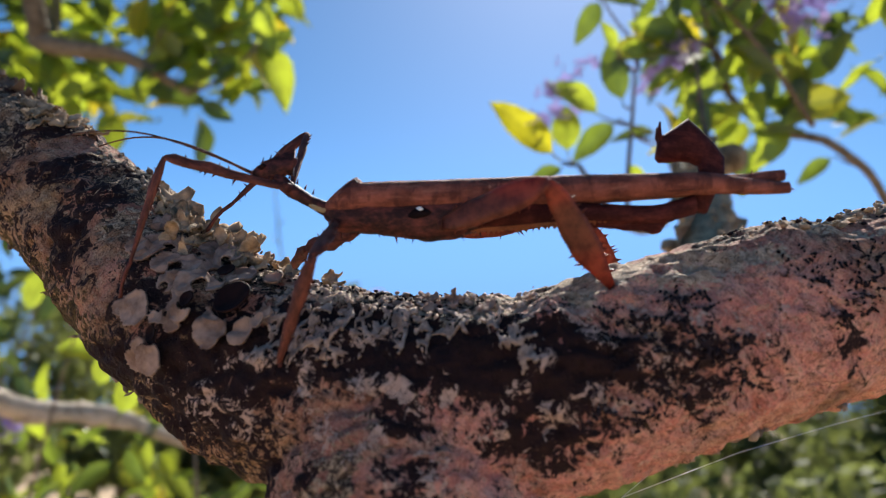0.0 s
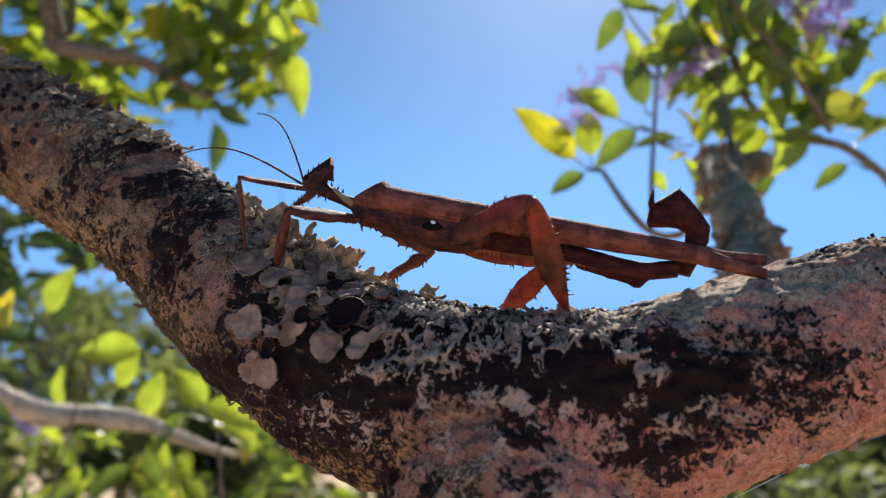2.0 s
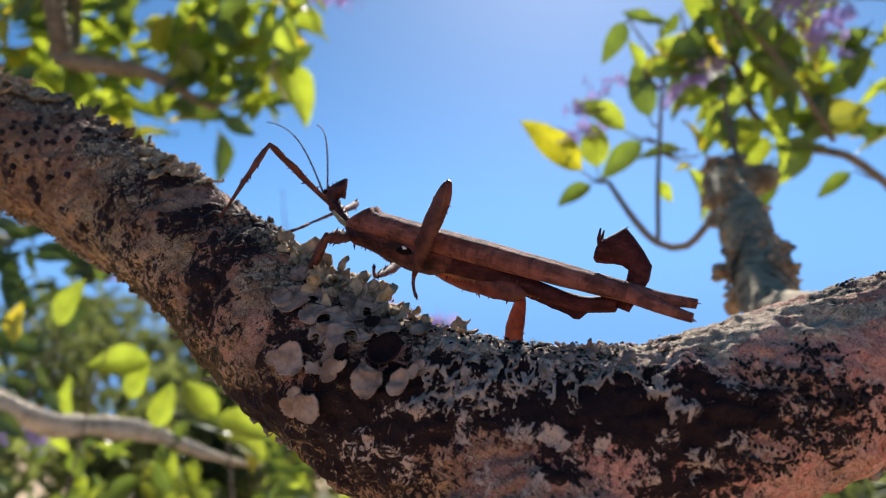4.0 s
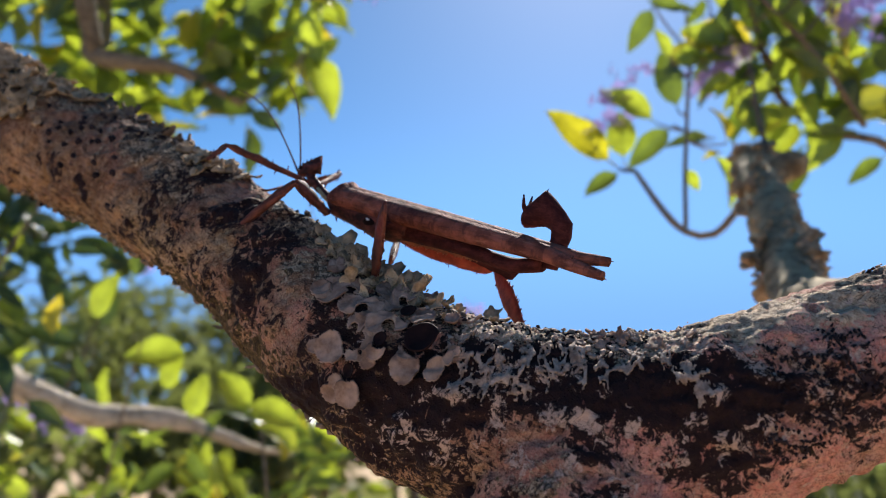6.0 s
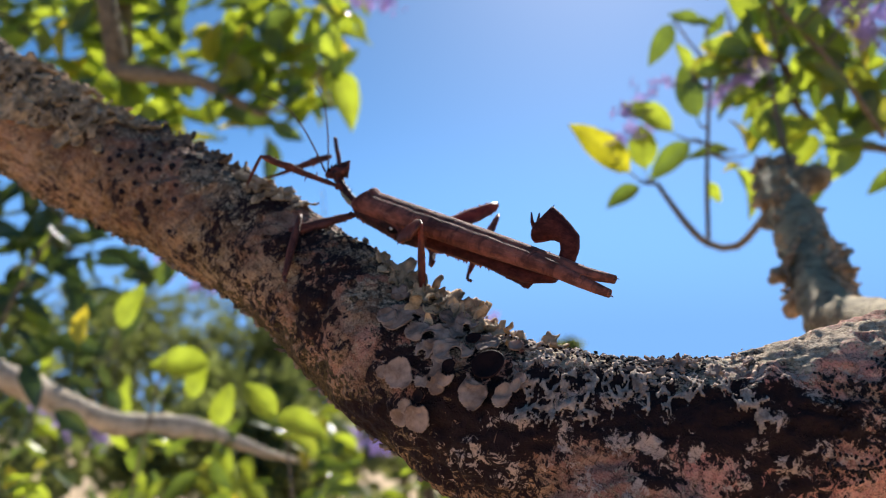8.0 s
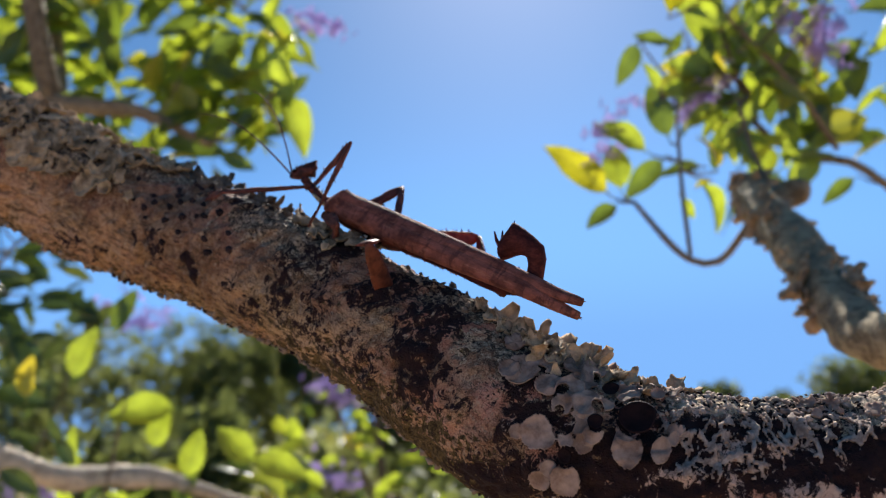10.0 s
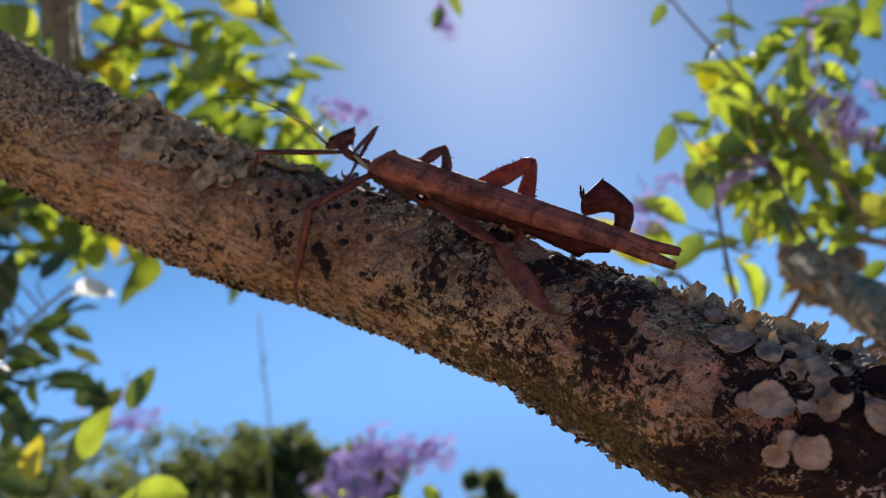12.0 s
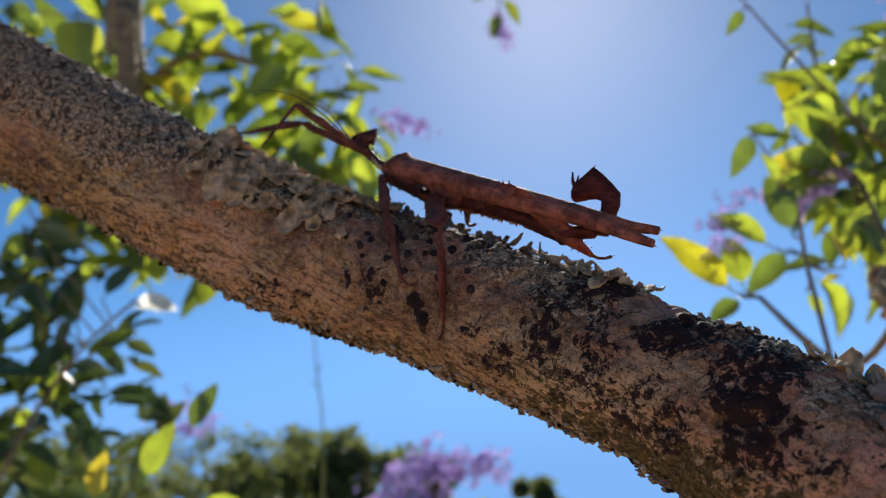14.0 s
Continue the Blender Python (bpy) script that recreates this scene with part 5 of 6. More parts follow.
CROWN_TWIG = [
    (-0.217, 0.927, 2.001, -89, 0.070, 0), (-0.302, 0.945, 1.859, -30, 0.042, 1), (-0.222, 0.937, 1.935, -63, 0.070, 0), (-0.320, 0.936, 1.910, 130, 0.044, 0),
    (-0.325, 0.924, 1.992, -125, 0.030, 2), (-0.252, 0.932, 1.961, -167, 0.051, 0), (-0.238, 0.940, 1.909, -140, 0.044, 1), (-0.401, 0.928, 1.941, -122, 0.048, 0),
    (-0.587, 0.885, 2.183, -77, 0.093, 0), (-0.486, 0.882, 2.189, -65, 0.037, 2), (-0.376, 0.890, 2.158, 155, 0.072, 0), (-0.304, 0.908, 2.105, -145, 0.064, 0),
    (-0.342, 0.912, 2.093, 102, 0.051, 0), (-0.275, 0.913, 2.090, -180, 0.066, 0), (-0.223, 0.961, 1.946, 116, 0.070, 0), (-0.680, 0.881, 2.199, -46, 0.058, 1),
]
LEFT_TWIG = [
    (-0.570, 0.880, 1.768, 74, 0.065, 1), (-0.532, 0.889, 1.741, -152, 0.117, 1), (-0.539, 0.886, 1.748, 109, 0.128, 1), (-0.511, 0.874, 1.783, 59, 0.071, 1),
    (-0.491, 0.887, 1.745, 16, 0.064, 1), (-0.491, 0.889, 1.739, -30, 0.060, 1), (-0.520, 0.893, 1.729, 30, 0.056, 1), (-0.516, 0.907, 1.686, -9, 0.103, 1),
    (-0.490, 0.947, 1.569, 78, 0.095, 1), (-0.464, 0.924, 1.635, 45, 0.065, 1), (-0.513, 0.926, 1.631, 161, 0.096, 1), (-0.593, 0.909, 1.684, -32, 0.098, 1),
    (-0.566, 0.897, 1.719, 75, 0.072, 1), (-0.597, 0.846, 1.866, -19, 0.096, 1), (-0.601, 0.832, 1.909, -31, 0.073, 1), (-0.587, 0.867, 1.805, -131, 0.053, 1),
]


def grow(plant, twig, rng, scale=1.3, deep=None):
    base, on = Vector(plant.location), PATHS[plant.name]
    for x, y, z, ang, size, tone in twig:
        way = (math.cos(radians(ang)), rng.uniform(-.25, .25), math.sin(radians(ang)))
        me = (rng.choice(LEAVES), rng.choice(deep or DARK_LEAVES), rng.choice(YELLOW_LEAVES))[tone]
        put_leaf(plant, me, (x, y, z), way, (rng.gauss(0, .35), -0.9, 0.4 + rng.gauss(0, .35)), size * scale)
        foot = min(on, key=lambda q: (Vector(q) - Vector((x, y, z))).length - 0.25 * (z - q[2]))
        a, b = Vector(foot) - base, Vector((x, y, z)) - base
        if (a - b).length < 0.22:
            mid = a.lerp(b, 0.55) + Vector((0, 0, -0.06 * (a - b).length))
            part("leaf_stalk", *tube(*finer([a, mid, b], [.0013, .0011, .0009], .01), 5), TWIG, plant)


def build_right_shrub():
    stems = [[(.70, .90, 0, .012), (.62, .84, 1.2, .008), (.46, .75, 1.63, .0045), (.38, .70, 1.715, .004), (.321, .705, 1.737, .0038), (.291, .727, 1.779, .0034), (.275, .72, 1.83, .003), (.262, .71, 1.90, .002), (.27, .71, 2.02, .0012)],
             [(.213, .567, 1.676, .0035), (.195, .58, 1.645, .003), (.177, .594, 1.624, .003), (.158, .603, 1.628, .0028), (.143, .609, 1.646, .0028), (.127, .633, 1.686, .002)],
             [(.158, .603, 1.632, .002), (.165, .62, 1.68, .002), (.174, .639, 1.721, .0018), (.18, .645, 1.77, .0015)],
             [(.291, .727, 1.779, .003), (.266, .696, 1.814, .0025), (.20, .68, 1.82, .002), (.187, .662, 1.778, .0015)],
             [(.362, .714, 1.744, .003), (.30, .66, 1.79, .0025), (.24, .637, 1.846, .002), (.201, .624, 1.89, .0016), (.157, .609, 1.943, .001), (.13, .60, 1.98, .0008)],
             [(.213, .567, 1.678, .002), (.22, .60, 1.72, .002), (.225, .62, 1.77, .0015)]]
    plant = plant_of("flowering_shrub", stems, "flowering shrub with glossy oval leaves and violet sprays", "shrub")
    rng = random.Random(31)
    for twig, size in ((NEAR_TWIG, 1.1), (MAIN_TWIG, 1.3), (HIGH_TWIG, 1.3)):
        grow(plant, twig, rng, size)
    fill_leaves(plant, rng, 34, (.14, .70, 1.70), (.16, 0, 0), (.02, 0, .16), .10, (.042, .064), 0.75, lambda a, b: a + b > 0.55)
    fill_leaves(plant, rng, 40, (.27, .74, 1.74), (.16, 0, 0), (.03, 0, .20), .10, (.045, .07), 0.75)
    fill_leaves(plant, rng, 26, (.20, .70, 1.84), (.20, 0, 0), (.03, 0, .16), .10, (.045, .07), 0.55)
    fill_leaves(plant, rng, 18, (.27, .74, 1.80), (.20, 0, 0), (.02, .0, .30), .12, (.045, .07), 0.45)
    fill_leaves(plant, rng, 30, (.40, .78, 1.66), (.26, 0, 0), (.0, .0, .45), .15, (.04, .06), 0.5)
    # one leaf whitened as a sun glint
    put_leaf(plant, GLINT_LEAF, (.236, .747, 1.816), (1, -.1, .45), (.1, .7, .7), .040)
    for place, way, length, count, seed in (((.098, .66, 1.728), (.035, 0, .053), .064, 36, 1), ((.201, .68, 1.784), (.035, 0, .025), .045, 40, 3), ((.355, .724, 1.845), (.023, 0, .027), .06, 40, 4), ((.294, .655, 1.862), (.038, 0, -.048), .065, 44, 5), ((.36, .73, 1.95), (.3, 0, 1), .1, 30, 6)):
        raceme(plant, place, way, length, count, .010, seed)
    return plant


def build_stump():
    stems = [[(.122, .205, 1.538, .008), (.124, .24, 1.541, .0095), (.129, .305, 1.547, .0115), (.1365, .353, 1.5546, .0122), (.1582, .4213, 1.5903, .0132), (.1727, .4665, 1.6139, .0150), (.1895, .5237, 1.6438, .0132), (.204, .572, 1.668, .0160), (.2124, .597, 1.6821, .0140), (.215, .604, 1.687, .005)], [(.196, .545, 1.656, .009), (.214, .537, 1.662, .0105), (.222, .534, 1.666, .008), (.226, .532, 1.668, .002)]]
    stump = plant_of("broken_branch", stems, "knobbly broken branch stub covered in grey lichen", "branch", KNOT, 18, 0.22)
    rng = random.Random(4)
    base = Vector(stump.location)
    pieces = []
    for _ in range(230):
        u = rng.random() ** 0.8 * 5
        i = min(4, int(u))
        a, b = Vector(stems[0][i + 3][:3]), Vector(stems[0][i + 4][:3])
        c = a.lerp(b, u - i)
        d = Vector((rng.gauss(0, 1), rng.gauss(0, 1), rng.gauss(0, 1))).normalized()
        v, f = lobe_shape(rng, rng.uniform(.005, .014), 0.5, 0.3)
        q = d.to_track_quat("Z", "Y").to_matrix().to_4x4()
        q.translation = c + d * 0.0140 - base
        pieces.append(([q @ Vector(p) for p in v], f))
    tagged(part("lichen", *joined(pieces), LICHEN_TAN, stump, "ragged grey lichen"), kind="stuff")


def build_upper_left():
    stems = [[(-1.7, 1.7, 0, .050), (-1.75, 1.6, 1.6, .046), (-1.45, 1.4, 2.6, .038), (-.95, 1.12, 2.78, .032), (-.62, .96, 2.52, .027), (-.562, .958, 2.278, .025), (-.566, .985, 2.201, .025), (-.553, 1.0, 2.123, .024), (-.535, .99, 2.0, .021), (-.50, .94, 1.937, .015)],
             [(-.535, .985, 1.99, .016), (-.503, .93, 1.937, .014), (-.46, .93, 1.925, .012), (-.392, .933, 1.914, .009), (-.311, .943, 1.868, .004)],
             [(-.555, .99, 2.10, .008), (-.46, .95, 2.15, .006), (-.36, .95, 2.13, .004), (-.26, .96, 2.06, .002)],
             [(-.55, .95, 2.48, .010), (-.30, 1.0, 2.66, .007), (-.05, 1.07, 2.70, .004), (.015, 1.09, 2.6, .003), (.008, 1.115, 2.43, .002), (-.004, 1.155, 2.30, .001)],
             [(.013, 1.10, 2.52, .002), (.05, 1.12, 2.43, .0018), (.11, 1.14, 2.405, .0014), (.17, 1.14, 2.40, .0008)],
             [(-.50, .93, 1.937, .013), (-.505, .915, 1.975, .013), (-.514, .902, 2.05, .013), (-.53, .90, 2.2, .012)]]
    plant = plant_of("leafy_tree", stems, "brown-stemmed tree with a crown of sunlit green leaves", "tree", BROWN_BARK, 12, 0.12)
    rng = random.Random(41)
    grow(plant, CROWN_TWIG, rng)
    fill_leaves(plant, rng, 260, (-.70, 1.02, 1.86), (.42, 0, 0), (.05, .02, .36), .22, (.06, .095), 0.4)
    fill_leaves(plant, rng, 44, (-.34, .98, 1.88), (.11, 0, 0), (.03, .0, .20), .12, (.05, .08), 0.3)
    fill_leaves(plant, rng, 60, (-.98, 1.1, 1.95), (.36, 0, 0), (0, .02, .4), .25, (.05, .08), 0.5)
    raceme(plant, (-.205, .93, 2.038), (1, 0, -.46), .085, 40, .006, 11)
    raceme(plant, (-.003, 1.15, 2.335), (.1, 0, -1), .06, 40, .008, 41)
    for b, t in (((.004, 1.14, 2.34), (-.012, 1.14, 2.30)), ((.006, 1.13, 2.36), (.03, 1.14, 2.325)), ((.008, 1.13, 2.38), (-.02, 1.13, 2.37)), ((.05, 1.13, 2.425), (.07, 1.13, 2.37)), ((.08, 1.14, 2.415), (.105, 1.14, 2.36)), ((.11, 1.14, 2.405), (.15, 1.14, 2.38)), ((.04, 1.13, 2.43), (.01, 1.13, 2.395)), ((.10, 1.14, 2.405), (.12, 1.14, 2.45)), ((.15, 1.14, 2.40), (.20, 1.14, 2.405))):
        put_leaf(plant, DARK_LEAVES[0], b, Vector(t) - Vector(b), (0, -1, .2), .055)
    return plant


def build_lower_left():
    stems = [[(-1.25, .80, 0, .022), (-1.15, .79, 1.3, .019), (-.80, .80, 1.62, .016), (-.576, .831, 1.539, .0145), (-.543, .888, 1.506, .0165), (-.515, .915, 1.488, .0125), (-.488, .946, 1.472, .0150), (-.455, .965, 1.469, .0115), (-.43, .98, 1.466, .0145), (-.393, 1.004, 1.457, .012), (-.352, 1.045, 1.432, .0085), (-.315, 1.085, 1.412, .005), (-.27, 1.12, 1.40, .002)],
             [(-.60, .83, 1.50, .003), (-.575, .85, 1.62, .0024), (-.53, .87, 1.72, .002), (-.47, .87, 1.78, .0014)],
             [(-.43, .80, 1.2, .0022), (-.40, .80, 1.40, .0014), (-.37, .79, 1.52, .0012), (-.36, .79, 1.56, .001)],
             [(-.18, .72, 1.15, .0022), (-.2, .71, 1.38, .0014), (-.21, .71, 1.47, .001)]]
    plant = plant_of("leafy_shrub", stems, "leafy shrub with a pale crooked branch and bright leaves", "shrub", PALE_WOOD, 12, 0.38, TWIG)
    rng = random.Random(51)
    for b, t, size, dark in (((-.305, .79, 1.542), (-.40, .78, 1.545), .075, 0), ((-.225, .70, 1.495), (-.17, .71, 1.475), .058, 0), ((-.215, .70, 1.485), (-.255, .71, 1.53), .055, 0), ((-.29, .74, 1.475), (-.27, .74, 1.535), .05, 0), ((-.42, .80, 1.575), (-.39, .80, 1.65), .062, 0), ((-.38, .80, 1.62), (-.35, .80, 1.68), .055, 1), ((-.34, .80, 1.50), (-.32, .80, 1.56), .05, 0), ((-.47, .81, 1.56), (-.46, .80, 1.62), .05, 0)):
        put_leaf(plant, DARK_LEAVES[0] if dark else LEAVES[0], b, Vector(t) - Vector(b), (rng.gauss(0, .2), -.9, .5), size)
    grow(plant, LEFT_TWIG, rng, 0.8, DARKEST_LEAVES)
    # painted glint: a single white leaf
    put_leaf(plant, GLINT_LEAF, (-.486, .887, 1.775), (1, -.1, .05), (0, .65, .75), .066)
    fill_leaves(plant, rng, 110, (-.78, .90, 1.48), (.34, 0, 0), (.02, 0, .26), .2, (.042, .062), 0.92, None, DARKEST_LEAVES)
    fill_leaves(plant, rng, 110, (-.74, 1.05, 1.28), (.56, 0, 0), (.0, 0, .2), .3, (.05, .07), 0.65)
    fill_leaves(plant, rng, 46, (-.70, .92, 1.70), (.16, 0, 0), (.0, 0, .2), .1, (.042, .065), 0.85, None, DARKEST_LEAVES)
    fill_leaves(plant, rng, 54, (-.70, .93, 1.56), (.15, 0, 0), (.0, 0, .28), .12, (.05, .08), 0.94, None, DARKEST_LEAVES)
    for place, way, length, count, seed in (((-.62, 1.0, 1.49), (1, 0, -.4), .11, 40, 21), ((-.25, 1.2, 1.44), (1, 0, -.4), .08, 34, 22), ((-.58, 1.2, 1.70), (1, 0, .1), .07, 34, 23)):
        raceme(plant, place, way, length, count, .011, seed)


def build_middle_shrubs():
    rng = random.Random(61)
    # violet blossom a little farther off
    stems = [[(-.12, 1.72, 0, .02), (-.14, 1.70, 1.0, .014), (-.16, 1.68, 1.45, .008), (-.15, 1.66, 1.64, .003)], [(-.14, 1.70, 1.2, .008), (-.24, 1.68, 1.5, .004), (-.30, 1.66, 1.62, .002)]]
    plant = plant_of("flowering_shrub", stems, "violet flowering shrub with yellow-green leaves", "shrub")
    fill_leaves(plant, rng, 70, (-.40, 1.7, 1.22), (.36, 0, 0), (.03, 0, .34), .3, (.05, .08), 0.25)
    for place, way, length, count, seed in (((-.24, 1.66, 1.60), (1, 0, .5), .10, 110, 31), ((-.16, 1.66, 1.612), (1, 0, .05), .15, 150, 32), ((-.27, 1.6, 1.56), (1, 0, -.1), .12, 110, 33), ((-.89, 2.2, 1.79), (1, 0, .05), .13, 80, 34)):
        raceme(plant, place, way, length, count, .017, seed, 1.4)
    plant_of("dry_stalk", [[(-.44, 2.10, 0, .006), (-.446, 2.10, 1.5, .0035), (-.447, 2.096, 1.763, .0028), (-.455, 2.05, 1.90, .0024), (-.461, 2.017, 2.03, .0014)], [(-.455, 2.05, 1.90, .002), (-.44, 2.05, 1.93, .001)], [(-.452, 2.06, 1.86, .002), (-.475, 2.06, 1.885, .001)]], "thin grey-green stalk standing alone", "stalk", MID_LEAF)
    for x, y, w, h, n in ((-1.9, 2.7, 1.2, 1.75, 2600), (-1.15, 3.0, 1.1, 1.62, 3600), (-.45, 3.1, 1.0, 1.50, 2400), (.25, 3.2, 1.0, 1.30, 2000), (.95, 3.0, 1.0, 1.25, 2400), (1.7, 2.8, 1.0, 1.3, 2200), (-.5, 2.0, .7, 1.25, 1600)):
        bush = thing("bush", (x, y, 0), "sun-flecked green bush behind the limb", "bush", "bushes behind the limb")
        part("stem", *tube([(0, 0, 0), (.02, 0, .4), (0, .02, .8)], [.03, .02, .01], 8), TWIG, bush)
        v, f = leaf_cloud(rng, n, (0, 0, h * .6), (w * .6, .35, h * .5), .07)
        hi = max(q[2] for q in v)
        tagged(part("crown", [Vector((q[0], q[1], q[2] * h / hi)) for q in v], f, MID_LEAF if -1 < x < 0 else FAR_LEAF, bush, smooth=False), "many small glossy leaves")
    v, f = joined([tube([(.058, .188, 1.493), (.10, .235, 1.497), (.144, .27, 1.502), (.20, .30, 1.51)], [.00008] * 4, 4), tube([(.058, .188, 1.493), (.075, .215, 1.4975), (.082, .23, 1.5)], [.00007] * 3, 4)])
    tagged(part("spider_thread", v, f, SILK), "fine pale spider thread strung from the limb", "thread")


build_ground()
build_backdrop()
build_far_trees()
build_middle_shrubs()
build_upper_left()
build_lower_left()
build_right_shrub()
build_stump()
build_tree()
build_crumbs()
for x, angle, way, length, width in ((-.070, -66, (-1, -.1, -.05), .0052, .0012), (-.058, -68, (-1, -.2, -.35), .0050, .0008), (-.108, -66, (-1, 0, -.1), .0032, .0009), (-.040, -66, (-.8, -.2, -.6), .0036, .0009)):
    bark_shred(x, angle, way, length, width)
INSECT = build_insect()

# ---- what moves: seconds, place of the thorax, heading, climb ----
BODY_ROWS = [
    (0, -0.0022, 0.1762, 1.5516, 174.2, -2.4),
    (0.5, -0.0049, 0.1876, 1.5513, 176.9, 1.0),
    (1, -0.0061, 0.1815, 1.5527, 174.5, 2.5),
    (1.5, -0.0158, 0.1867, 1.5541, 173.5, -0.5),
    (2, -0.0217, 0.1886, 1.5597, 171.9, 10.4),
    (2.5, -0.0201, 0.1898, 1.5616, 172.3, 10.9),
    (3, -0.0360, 0.2104, 1.5685, 156.5, 15.1),
    (3.5, -0.0325, 0.2088, 1.5673, 158.3, 16.4),
    (6, -0.0514, 0.2226, 1.5764, 145.6, 17.7),
    (6.5, -0.0552, 0.2241, 1.5781, 145.4, 16.3),
    (7, -0.0634, 0.2250, 1.5811, 147.3, 17.7),
    (7.5, -0.0597, 0.2239, 1.5819, 147.0, 19.3),
    (10, -0.0933, 0.2392, 1.6030, 143.3, 27.8),
    (10.5, -0.0991, 0.2392, 1.6036, 146.3, 27.6),
    (11, -0.0980, 0.2382, 1.6033, 147.0, 25.2),
    (11.5, -0.1160, 0.2447, 1.6173, 149.2, 27.6),
    (12, -0.1223, 0.2364, 1.6129, 157.6, 27.6),
    (12.5, -0.1290, 0.2532, 1.6285, 148.7, 26.2),
    (13, -0.1456, 0.2649, 1.6356, 147.1, 14.8),
    (13.5, -0.1425, 0.2629, 1.6378, 147.3, 19.4),
    (14, -0.1469, 0.2637, 1.6392, 148.7, 27.0),
]
# seconds, turn and nod of the neck
NECK_ROWS = [(0, 9, -0), (0.5, -5, -4), (1, -11, -6), (1.5, 0, -6), (2, -22, -15), (2.5, -31, -14), (3, -18, -11), (3.5, -27, -6), (6, 2, -8), (6.5, -14, -2), (7, 1, -7), (7.5, 1, -5), (10, 14, -13), (10.5, 8, -20), (11, 12, -25), (11.5, 14, -19), (12, 2, -20), (12.5, 12, -5), (13, 1, -11), (13.5, 6, -13), (14, 9, -10)]
LF_ROWS = [
    (0, 7, 17, -33, -57), (0.5, 38, 3, -56, -18), (1, 39, -5, -60, -18), (1.5, 58, 1, -70, -22),
    (2, 68, -9, -76, -29), (2.5, 68, -9, -72, -34), (3, 68, 9, -40, -39), (3.5, 71, 25, -30, -51),
    (6, 61, 11, -20, -15), (6.5, 73, 14, -23, -22), (7, 86, 7, -36, -16), (7.5, 72, 10, -35, -27),
    (10, 66, -19, -26, -17), (10.5, 78, -18, -37, -8), (11, 61, -21, -15, -23), (11.5, -2, -11, 155, -28),
    (12, 53, -27, -54, -7), (12.5, -23, 43, 39, -57), (13, 84, -10, -21, 10), (13.5, 59, 11, -19, -10),
    (14, 60, 10, -31, -20),
]
RF_ROWS = [
    (0, -85, 45, 5, -42), (0.5, -56, 21, -47, -11), (1, -54, 19, -42, -4), (1.5, -53, 21, -44, -10),
    (2, -62, 10, -52, -8), (2.5, -64, 10, -45, -15), (3, -86, 21, 68, -52), (3.5, -73, 9, 90, -31),
    (6, -57, 12, 87, -21), (6.5, -57, 13, 98, -27), (7, -33, 23, 12, -13), (7.5, -24, 16, 16, -18),
    (10, 156, 42, -10, -75), (10.5, -54, 7, 90, -11), (11, -27, 18, 98, -31), (11.5, -56, 33, 108, -63),
    (12, -69, 41, 114, -60), (12.5, -31, 41, 50, -50), (13, -29, 17, 71, -12), (13.5, -25, 19, 68, -32),
    (14, 23, 7, 6, -20),
]
LM_ROWS = [
    (0, 92, -27, -52, -44), (0.5, 92, -20, -52, -61), (1, 97, -21, -60, -51), (1.5, 54, -2, -45, -18),
    (2, 61, -9, -68, -26), (2.5, 62, -14, -65, -23), (3, 112, -2, -54, -40), (3.5, 110, -4, -55, -35),
    (6, 106, 19, 9, -44), (6.5, 101, 20, -12, -14), (7, 87, -13, -22, -11), (7.5, 50, -14, 142, -21),
    (10, 146, 2, -51, -30), (10.5, 104, -21, -29, -25), (11, 78, -39, -33, -76), (11.5, 95, -42, -43, -72),
    (12, 52, -51, -75, -54), (12.5, 111, -42, 177, -78), (13, 136, -37, 163, -51), (13.5, 137, -42, 155, -49),
    (14, 147, -32, 166, -44),
]
RM_ROWS = [
    (0, -43, -2, -63, -4), (0.5, -53, 2, -69, -14), (1, -56, 2, 100, -23), (1.5, -94, 4, -47, -13),
    (2, -120, -5, -45, -21), (2.5, -125, -10, -43, -20), (3, -76, -7, 124, -17), (3.5, -84, -6, 102, -11),
    (6, -97, -9, 130, -15), (6.5, -129, -4, 126, -15), (7, -138, 4, 138, -21), (7.5, -134, 4, 133, -22),
    (10, -122, 47, 134, -28), (10.5, -178, 47, -62, -21), (11, -140, 53, 132, -40), (11.5, -158, 37, 166, -37),
    (12, -161, 57, 156, -55), (12.5, -51, 62, 166, -78), (13, -111, 39, 104, -65), (13.5, -138, 27, 112, -57),
    (14, -142, 31, 142, -41),
]
LH_ROWS = [
    (0, 150, 10, -127, -44), (0.5, 123, 28, -81, -49), (1, 123, 24, -83, -50), (1.5, 116, 12, -110, -48),
    (2, 140, 20, -124, -48), (2.5, 138, 16, -124, -46), (3, 132, 49, -53, -60), (3.5, 127, 59, -53, -63),
    (6, 134, 18, -55, -60), (6.5, 144, 17, -55, -54), (7, 148, 15, -87, -60), (7.5, 146, 16, -84, -64),
    (10, 128, 5, -91, -45), (10.5, 134, 5, -92, -39), (11, 136, -14, -161, -56), (11.5, 159, -15, 178, -28),
    (12, 173, -16, 166, -30), (12.5, 133, -17, -101, -57), (13, 157, -18, 173, -63), (13.5, 154, -19, 177, -68),
    (14, 139, -24, -165, -67),
]
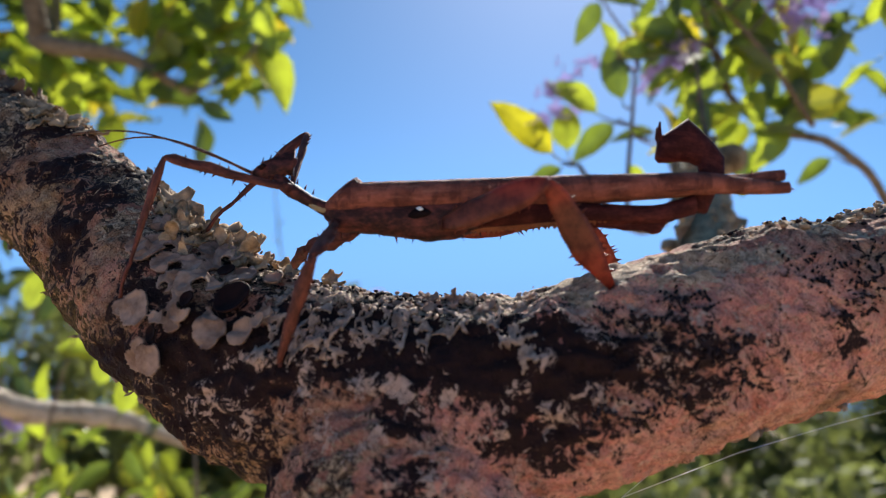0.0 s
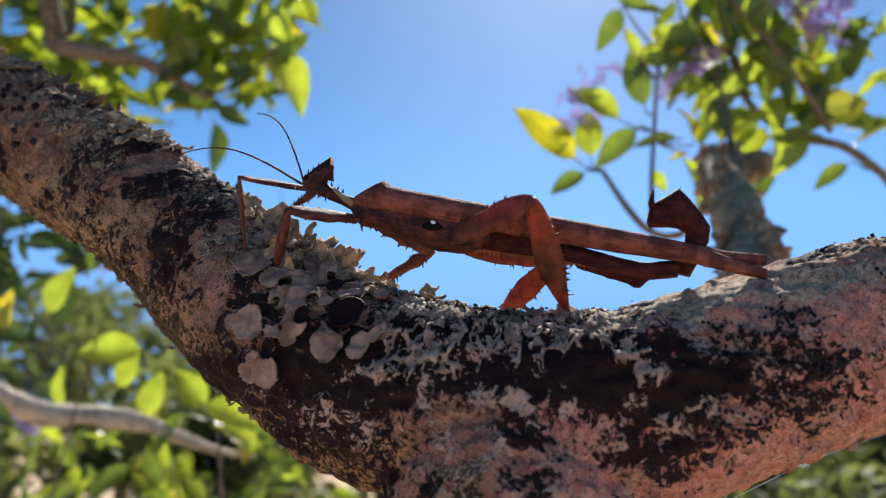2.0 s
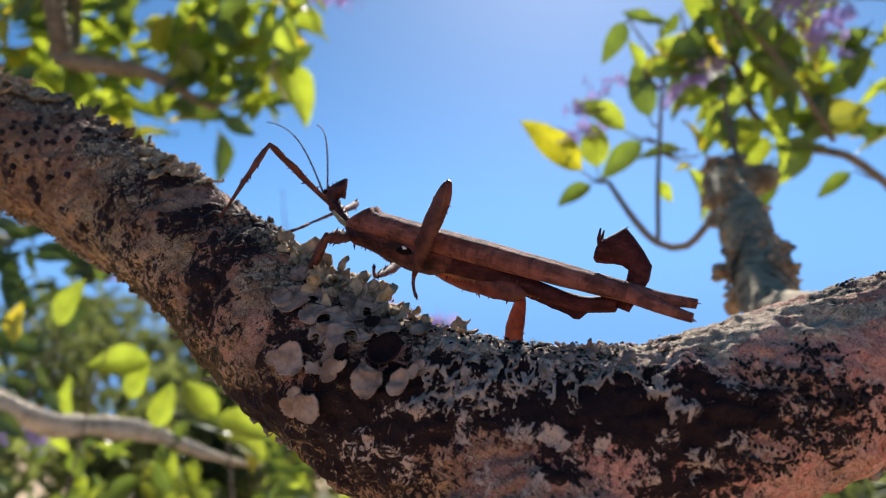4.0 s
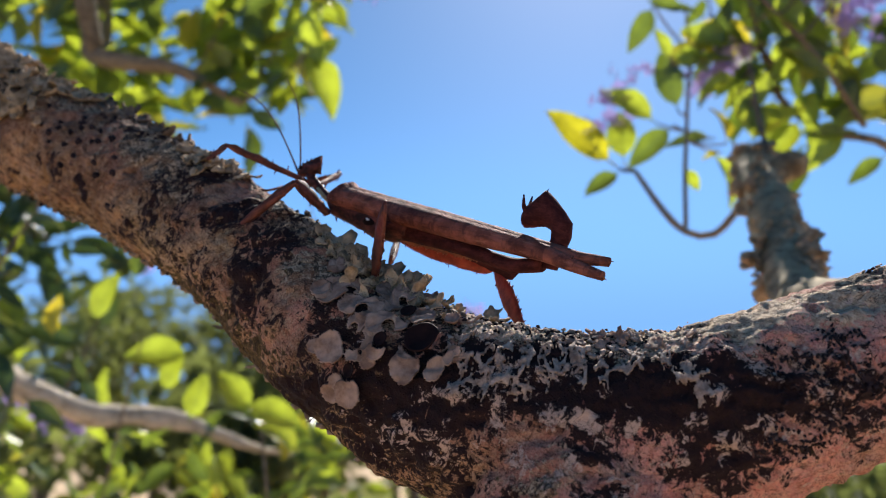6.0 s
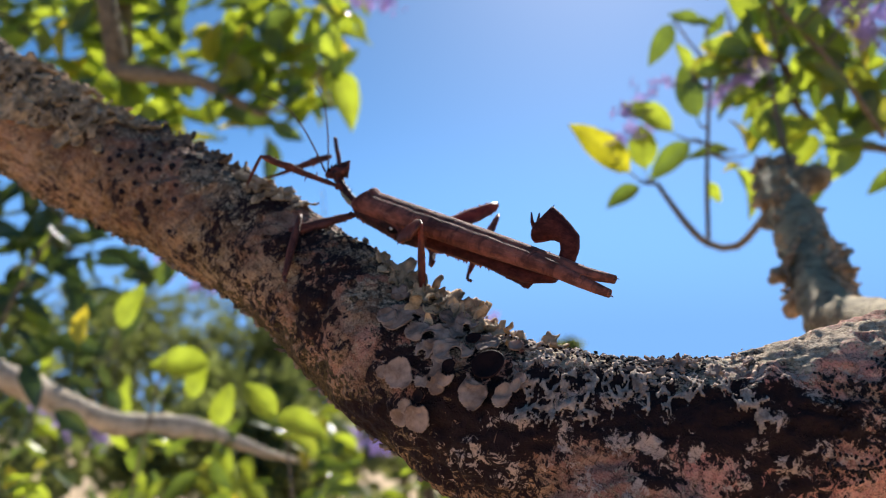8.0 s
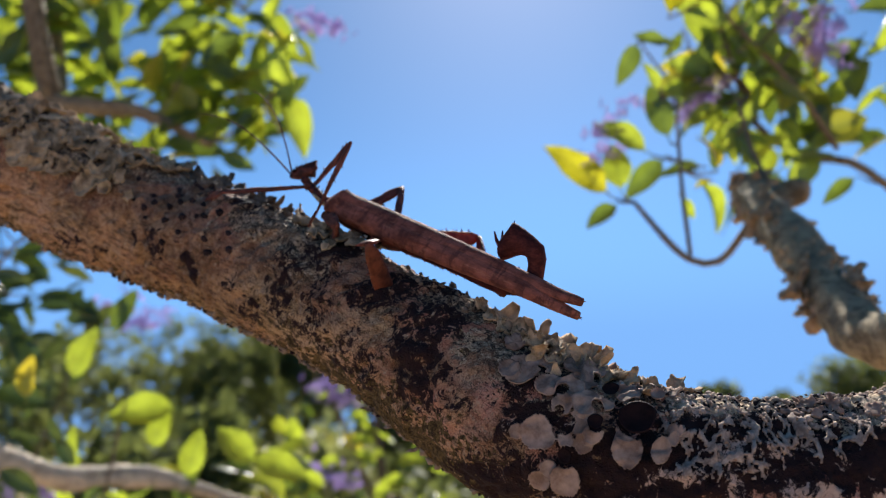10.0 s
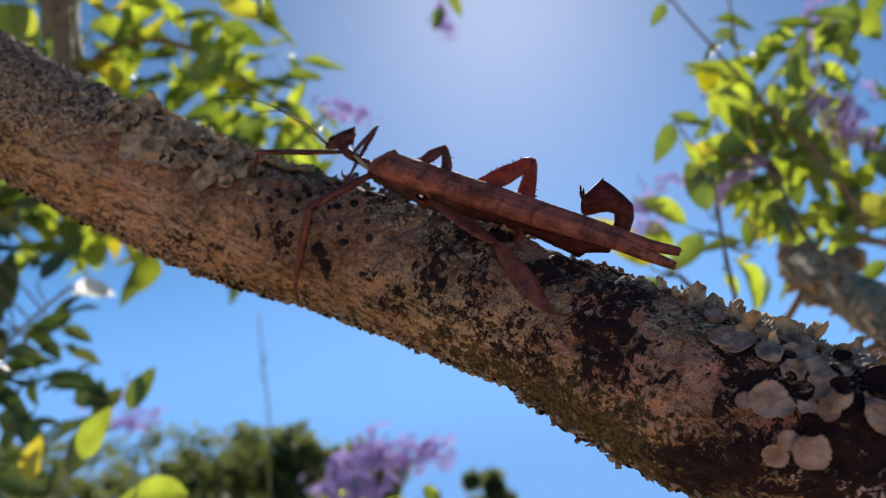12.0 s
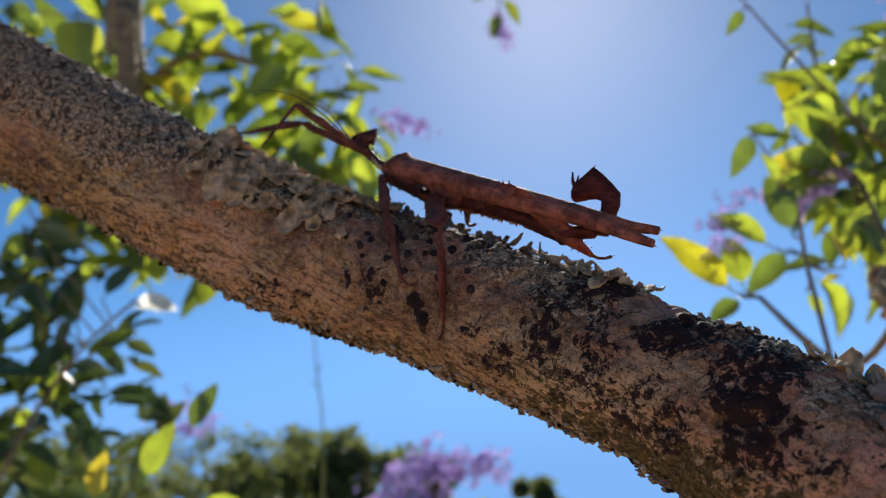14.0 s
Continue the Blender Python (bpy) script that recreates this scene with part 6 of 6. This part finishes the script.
RH_ROWS = [
    (0, -153, 12, -123, -32), (0.5, 151, -3, -127, 0), (1, 161, -5, -125, 0), (1.5, 154, -4, -128, -15),
    (2, -142, 6, -48, -40), (2.5, -138, -4, 66, -26), (3, -132, 3, 106, -36), (3.5, 164, -1, -64, -34),
    (6, -147, -6, 149, -26), (6.5, -148, -1, 153, -36), (7, -163, 49, 121, -66), (7.5, -117, 39, 104, -50),
    (10, -120, 19, 136, -23), (10.5, -146, 33, 151, -28), (11, -159, 6, 153, -22), (11.5, -168, 50, 152, -68),
    (12, -171, 48, 138, -71), (12.5, -177, 38, 175, -68), (13, -171, 2, 179, -46), (13.5, -159, 4, 159, -39),
    (14, 161, 14, -155, -23),
]

# seconds, rise of each antenna over the body's line, near and far
ANTENNA_ROWS = [(0, 8, 14), (.5, 12, 20), (1, 10, 26), (1.5, 14, 36), (2, 6, 34), (2.5, 6, 26), (3, 10, 30), (3.5, 22, 34), (6, 34, 50), (6.5, 28, 50), (7, 30, 52), (7.5, 32, 50), (10, 12, 34), (10.5, 12, 24), (11, 4, 12), (11.5, 6, 10), (12, 2, 8), (12.5, 10, 16), (13, 4, 10), (13.5, 18, 22), (14, 10, 14)]
TAIL_ROWS = [(0, 24), (.5, 6), (1, 18), (1.5, 20), (2, 15), (2.5, 14), (3, 18), (3.5, 16), (6, 8), (6.5, 4), (7, 2), (7.5, 2), (10, -12), (10.5, -6), (11, -10), (11.5, -4), (12, -6), (12.5, 0), (13, 0), (13.5, 0), (14, 0)]


# seconds, lean of the back towards the limb's near side
ROLL_ROWS = [(0, 0), (.5, 0), (1, 0), (1.5, 0), (2, 5), (2.5, 5), (3, 6), (3.5, 8), (6, 12), (6.5, 14), (7, 20), (7.5, 22), (10, 45), (10.5, 46), (11, 44), (11.5, 44), (12, 46), (12.5, 26), (13, 4), (13.5, 10), (14, 26)]


def aim(place, az, el, side, roll=10, ahead=0.25):
    """A pose at place whose +x points az, el degrees in the body's space, flat to the given side."""
    x = Vector((math.cos(radians(el)) * math.cos(radians(az)), math.cos(radians(el)) * math.sin(radians(az)), math.sin(radians(el))))
    y = Vector((ahead, math.cos(radians(roll)), math.sin(radians(roll)) * side))
    y = (y - x * y.dot(x)).normalized()
    m = Matrix((x, y, x.cross(y))).transposed().to_4x4()
    m.translation = place
    return m


def eased(rows):
    """Rows with steps put in wherever a turn between two of them is wide."""
    out = [rows[0]]
    for (ta, a), (tb, b) in zip(rows, rows[1:]):
        qa, qb = a.to_quaternion(), b.to_quaternion()
        n = int(math.degrees(qa.rotation_difference(qb).angle if qa.dot(qb) >= 0 else qa.rotation_difference(-qb).angle) // 50) + 1
        for k in range(1, n):
            m = qa.slerp(qb if qa.dot(qb) >= 0 else -qb, k / n).to_matrix().to_4x4()
            m.translation = a.translation.lerp(b.translation, k / n)
            out.append((ta + (tb - ta) * k / n, m))
        out.append((tb, b))
    return out


def bow(yaw, nod):
    """The neck's turn at the front of the thorax: yaw to its left, nod upwards."""
    return pose(0, 0, 0, 0, 0, yaw) @ pose(0, 0, 0, 0, -nod, 0)


def motions():
    level = [pose(0, 0, 0, a) for _, a in ROLL_ROWS]
    walk(INSECT, [(t, pose(x, y, z, 0, 0, yaw) @ pose(0, 0, 0, 0, -climb, 0) @ pose(0, 0, 0, -roll)) for (t, x, y, z, yaw, climb), (_, roll) in zip(BODY_ROWS, ROLL_ROWS)])
    for leg, rows in (("LF", LF_ROWS), ("RF", RF_ROWS), ("LM", LM_ROWS), ("RM", RM_ROWS), ("LH", LH_ROWS), ("RH", RH_ROWS)):
        femur, tibia = LEGS[leg]
        side = 1 if leg[0] == "L" else -1
        hips = [(bow(*r[1:]) if leg[1] == "F" else Matrix()) @ Vector(HIPS[leg]) for r in NECK_ROWS]
        rolls = [62 if leg == "LH" and r[0] > 8 else 10 for r in rows]
        upper = [(t, aim(hip, a, b, side, roll)) for hip, roll, (t, a, b, c, d) in zip(hips, rolls, rows)]
        lower = [(t, aim(m @ Vector((FEMUR[leg], 0, 0)), c, d, side, roll, 2.0 if roll > 10 else 0.25)) for roll, (t, a, b, c, d), (_, m) in zip(rolls, rows, upper)]
        walk(femur, eased([(t, u @ m) for u, (t, m) in zip(level, upper)]))
        walk(tibia, eased([(t, u @ m) for u, (t, m) in zip(level, lower)]))
    for k, antenna in enumerate(ANTENNAE):
        rows = []
        for row, (_, yaw, nod), u in zip(ANTENNA_ROWS, NECK_ROWS, level):
            p = bow(yaw, nod) @ Vector((.0160, -.0006 + .0012 * k, .0094))
            rows.append((row[0], u @ pose(p.x, p.y, p.z, 0, -row[2 - k], (-14, 12)[k] + yaw)))
        walk(antenna, rows)
    for ob in NECK:
        walk(ob, [(t, u @ bow(yaw, nod)) for (t, yaw, nod), u in zip(NECK_ROWS, level)])
    for ob in COXAE:
        walk(ob, [(t, u) for (t, _), u in zip(ROLL_ROWS, level)])
    walk(INSECT_TAIL, [(t, pose(-.0735, -.0026, -.0020, 0.8 * roll) @ pose(0, 0, 0, 0, -a, 0)) for (t, a), (_, roll) in zip(TAIL_ROWS, ROLL_ROWS)])


INSECT_TAIL = [o for o in INSECT.children if o.name.startswith("tail")][0]
motions()
